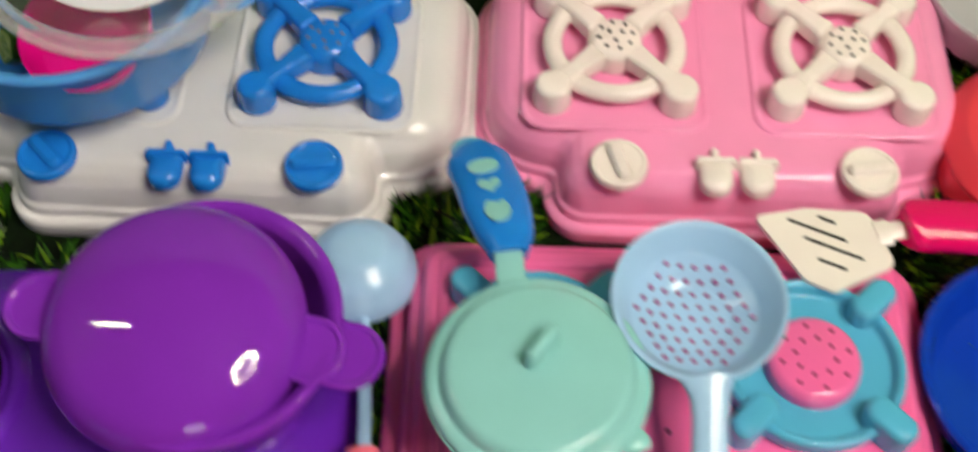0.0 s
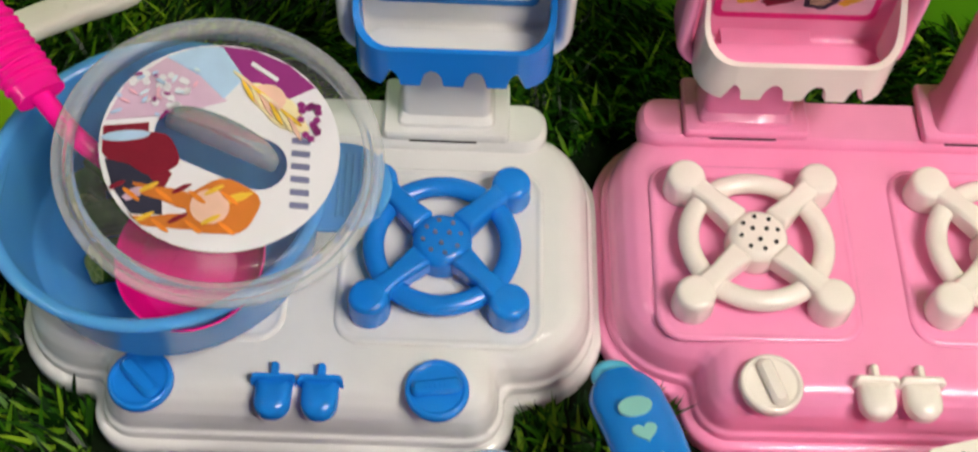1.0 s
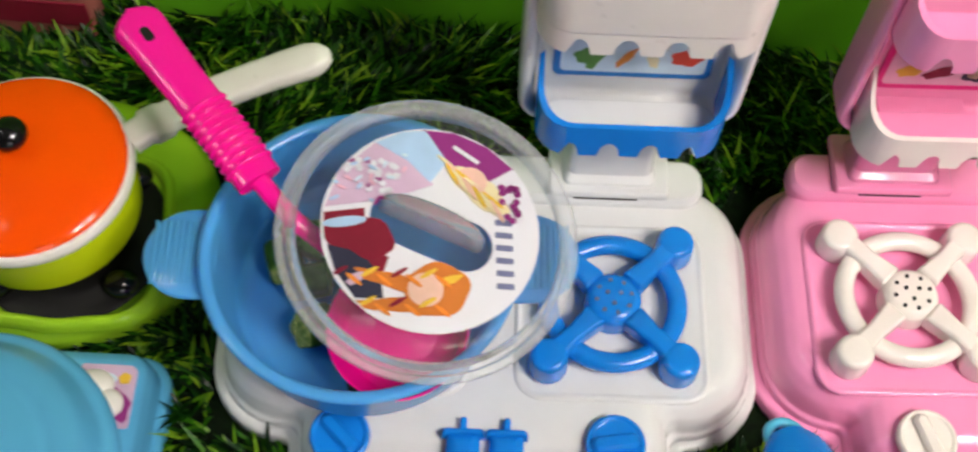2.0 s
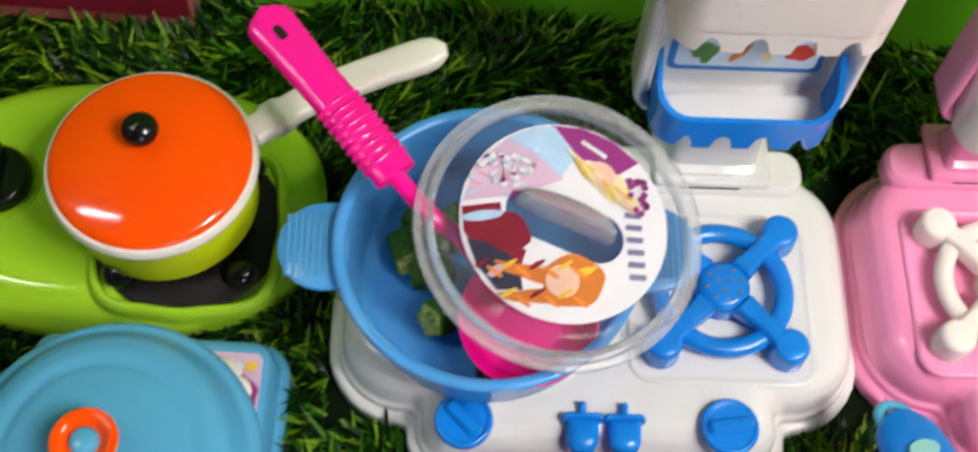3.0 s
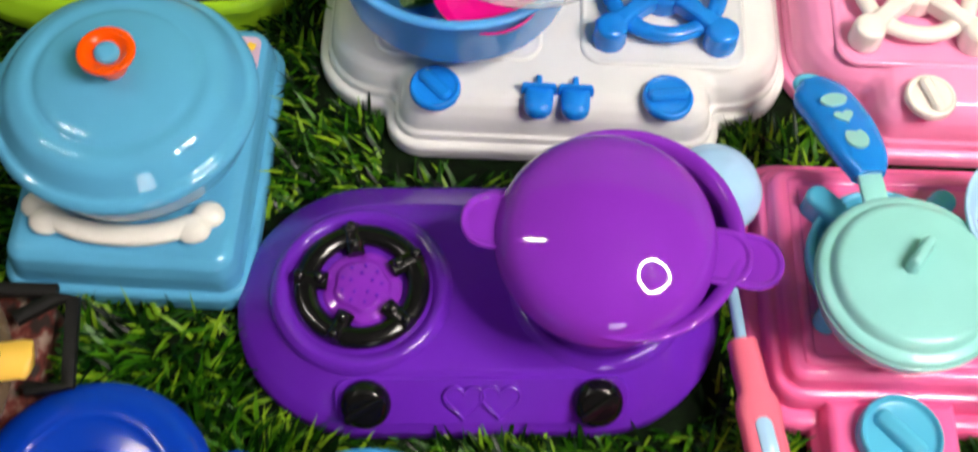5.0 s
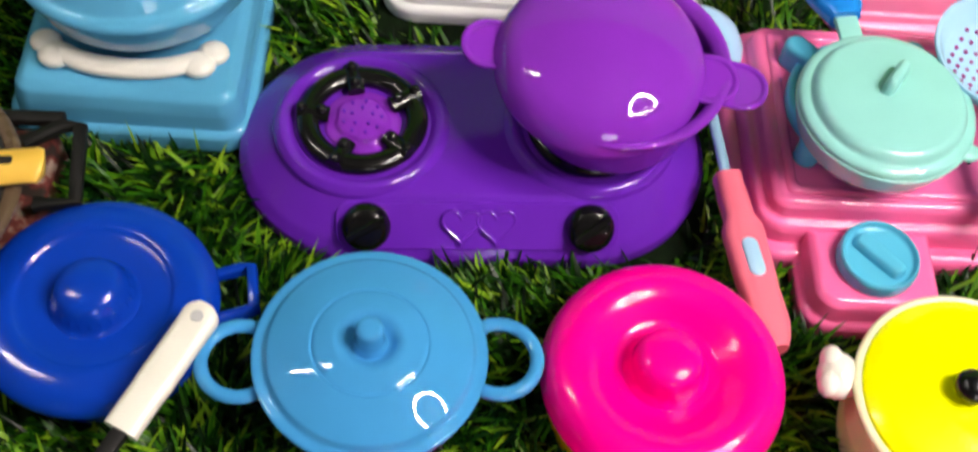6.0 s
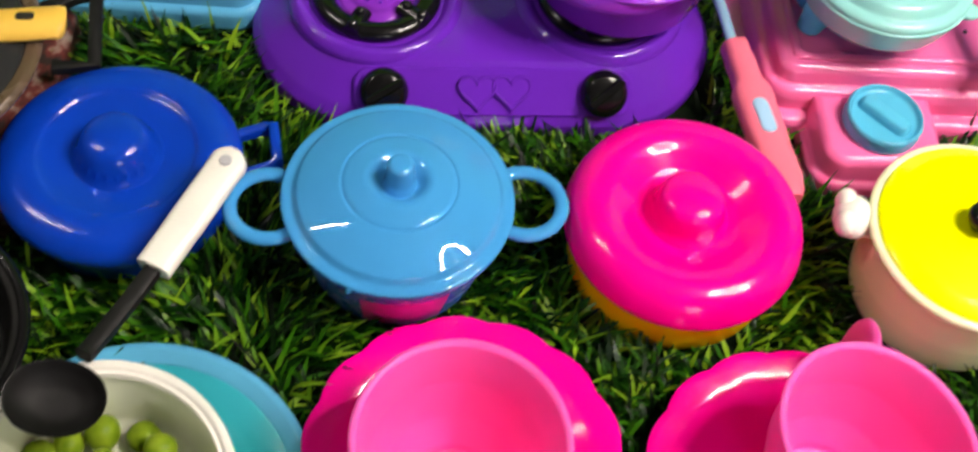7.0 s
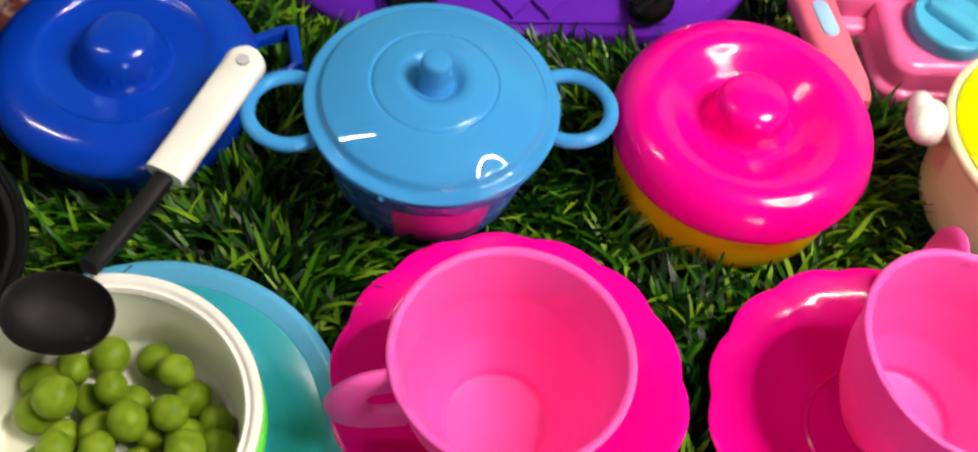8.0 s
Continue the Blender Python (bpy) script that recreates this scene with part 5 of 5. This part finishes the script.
# ---- cups and saucers ----
def saucer(m):
    s = thing("toy_saucer", m, "magenta plastic saucer with scalloped edge", "saucer", "tea set saucers")
    wav = lambda a, r: 1 + (0.030 * abs(math.sin(7 * a)) - 0.010) * max(0, (r - 0.028) / 0.022)
    part("well_ring", lathe([(0.0185, 0.0026), (0.0192, 0.0036), (0.0205, 0.0026)], 72, 0.0003), MAGENTA, s)
    part("dish", lathe([(0, 0.001), (0.020, 0.001), (0.0300, 0.0035), (0.0420, 0.0085), (0.0495, 0.0100), (0.0498, 0.0112), (0.0480, 0.0116), (0.0410, 0.0102), (0.0290, 0.0052), (0.0200, 0.0028), (0, 0.0028)], 140, 0.0015, wave=wav), MAGENTA, s)
    return s


def cup(m, turn):
    c = thing("toy_cup", m, "pink plastic teacup standing on a magenta saucer", "cup", "tea set cups")
    part("body", lathe([(0, 0), (0.0150, 0), (0.0165, 0.002), (0.0225, 0.0130), (0.0275, 0.0270), (0.0300, 0.0430), (0.0318, 0.0445), (0.0312, 0.0455), (0.0292, 0.0450), (0.0262, 0.0275), (0.0210, 0.0140), (0.0150, 0.0060), (0.0145, 0.0035), (0, 0.0035)], 80), CUP, c)
    pts = glide([(0.0285, 0, 0.0390), (0.0375, 0, 0.0380), (0.0420, 0, 0.0300), (0.0380, 0, 0.0200), (0.0255, 0, 0.0170)])
    part("handle", sweep(pts, 0.0055, 0.0022, 14, up=(0, 1, 0)), CUP, c, "", pose(0, 0, 0, 0, 0, turn))
    return c


saucer(pose(-0.0680, 0.0160, BASE, 0, 0, 6))
cup(pose(-0.0715, 0.0070, BASE + 0.0028), 192)
saucer(pose(0.0380, 0.0120, BASE, 0, 0, 20))
cup(pose(0.0430, 0.0145, BASE + 0.0050, 0, 8, 0), 82)

# ---- draped cloth and far things ----
rc = thing("toy_box", pose(-0.3000, 0.4552, BASE, 0, 0, 0), "dull red printed box with a red star", "box")
part("body", tablet(0.085, 0.0080, 0.003, 0, 0.060, 0.002), BLUSH, rc)
part("band", tablet(0.0852, 0.0005, 0.0004, 0.010, 0.024, 0.0002, (0, -0.0082)), INK["wine"], rc)
star = [((0.006 if k % 2 else 0.0028) * math.sin(math.tau * k / 10), (0.006 if k % 2 else 0.0028) * math.cos(math.tau * k / 10)) for k in range(10)]
part("printed_star", patch(star, 0, 0.0006), INK["red"], rc, "red star", pose(0.024, -0.0080, 0.034, 90, 0, 0))


# ---- artificial grass ----
CLEAR_DISCS = [(-0.189, 0.1115, 0.036), (-0.0945, 0.0935, 0.025), (0.0015, 0.1, 0.037), (0.0985, 0.095, 0.034), (-0.247, 0.039, 0.039), (-0.165, -0.005, 0.053), (-0.068, 0.016, 0.0515), (0.038, 0.012, 0.0515), (0.252, 0.318, 0.033), (0.238, 0.229, 0.027), (0.248, 0.39, 0.022), (0.0185, 0.248, 0.012)]
CLEAR_BLOCKS = [(-0.0460, 0.3365, 2.6, 0.0955, 0.0500), (-0.0445, 0.290, 2.6, 0.066, 0.0335), (0.1375, 0.3515, 3.2, 0.0895, 0.0505), (0.1375, 0.305, 3.2, 0.063, 0.0335), (-0.199, 0.248, 1.5, 0.045, 0.0575), (0.118, 0.219, 3.2, 0.0875, 0.0535), (0.079, 0.156, 3.2, 0.026, 0.021),
                (-0.268, 0.137, 0, 0.047, 0.045), (-0.300, 0.4552, 0, 0.083, 0.006)]
CLEAR_OVALS = [(-0.0665, 0.1985, 5.5, 0.0890, 0.0495, 4), (-0.2275, 0.3595, 3, 0.077, 0.0515, 2.5)]
gen = np.random.default_rng(3)
COUNT = 92000
gx = gen.uniform(-0.37, 0.33, COUNT)
gy = gen.uniform(-0.16, 0.463, COUNT)
keep = np.ones(COUNT, bool)
open_turf = np.ones(COUNT, bool)
for x, y, r in CLEAR_DISCS:
    keep &= np.hypot(gx - x, gy - y) > r
    open_turf &= np.hypot(gx - x, gy - y) > r + 0.006
for x, y, turn, hx, hy in CLEAR_BLOCKS:
    c, s = math.cos(radians(turn)), math.sin(radians(turn))
    u, v = c * (gx - x) + s * (gy - y), -s * (gx - x) + c * (gy - y)
    keep &= (np.abs(u) > hx + 0.001) | (np.abs(v) > hy + 0.001)
    open_turf &= (np.abs(u) > hx + 0.007) | (np.abs(v) > hy + 0.007)
for x, y, turn, hx, hy, p in CLEAR_OVALS:
    c, s = math.cos(radians(turn)), math.sin(radians(turn))
    u, v = c * (gx - x) + s * (gy - y), -s * (gx - x) + c * (gy - y)
    keep &= np.abs(u / (hx + 0.001)) ** p + np.abs(v / (hy + 0.001)) ** p > 1
    open_turf &= np.abs(u / (hx + 0.006)) ** p + np.abs(v / (hy + 0.006)) ** p > 1
gx, gy, open_turf = gx[keep], gy[keep], open_turf[keep]
N = len(gx)
# blades lie over in drifting swathes
az = 2.2 * np.sin(gx * 31 + 1.3 * np.sin(gy * 23)) + 1.7 * np.cos(gy * 27 + gx * 11) + gen.normal(0, 0.9, N)
# blades beside the toys shortened so toy edges stay clear in the camera's view
length = gen.uniform(0.010, 0.022, N) * np.where(open_turf, 1.0, 0.60)
lean = np.clip(gen.normal(1.02, 0.22, N), 0.35, 1.42)
width = gen.uniform(0.00050, 0.00105, N)
bend = gen.uniform(0.15, 0.65, N)
dx, dy = np.cos(az), np.sin(az)
verts = np.zeros((N, 7, 3))
z = np.full(N, BASE)
px, py, pz = gx.copy(), gy.copy(), z.copy()
for k in range(4):
    w = width * (1.0, 1.0, 0.75, 0.0)[k]
    if k < 3:
        verts[:, 2 * k] = np.stack([px - dy * w, py + dx * w, pz], 1)
        verts[:, 2 * k + 1] = np.stack([px + dy * w, py - dx * w, pz], 1)
    else:
        verts[:, 6] = np.stack([px, py, pz], 1)
    a = lean + bend * (k / 2.0 - 0.6)
    step = length / 3
    px = px + dx * np.sin(a) * step
    py = py + dy * np.sin(a) * step
    pz = np.maximum(pz + np.cos(a) * step, BASE + 0.0006 * (k + 1))
verts[:, :, 1] = np.minimum(verts[:, :, 1], 0.4635)
base = np.arange(N)[:, None] * 7
quads = np.concatenate([base + np.array([0, 1, 3, 2]), base + np.array([2, 3, 5, 4])])
tris = base + np.array([4, 5, 6])
me = bpy.data.meshes.new("grass")
me.vertices.add(N * 7)
me.vertices.foreach_set("co", verts.reshape(-1))
me.loops.add(len(quads) * 4 + len(tris) * 3)
me.loops.foreach_set("vertex_index", np.concatenate([quads.reshape(-1), tris.reshape(-1)]).astype(np.int32))
me.polygons.add(len(quads) + len(tris))
me.polygons.foreach_set("loop_start", np.concatenate([np.arange(len(quads)) * 4, len(quads) * 4 + np.arange(len(tris)) * 3]).astype(np.int32))
me.update(calc_edges=True)
me.validate()
me.materials.append(GRASS)
me.polygons.foreach_set("use_smooth", [True] * len(me.polygons))
tagged(new("grass", me), "green artificial grass blades lying in all directions", "grass", kind="stuff")
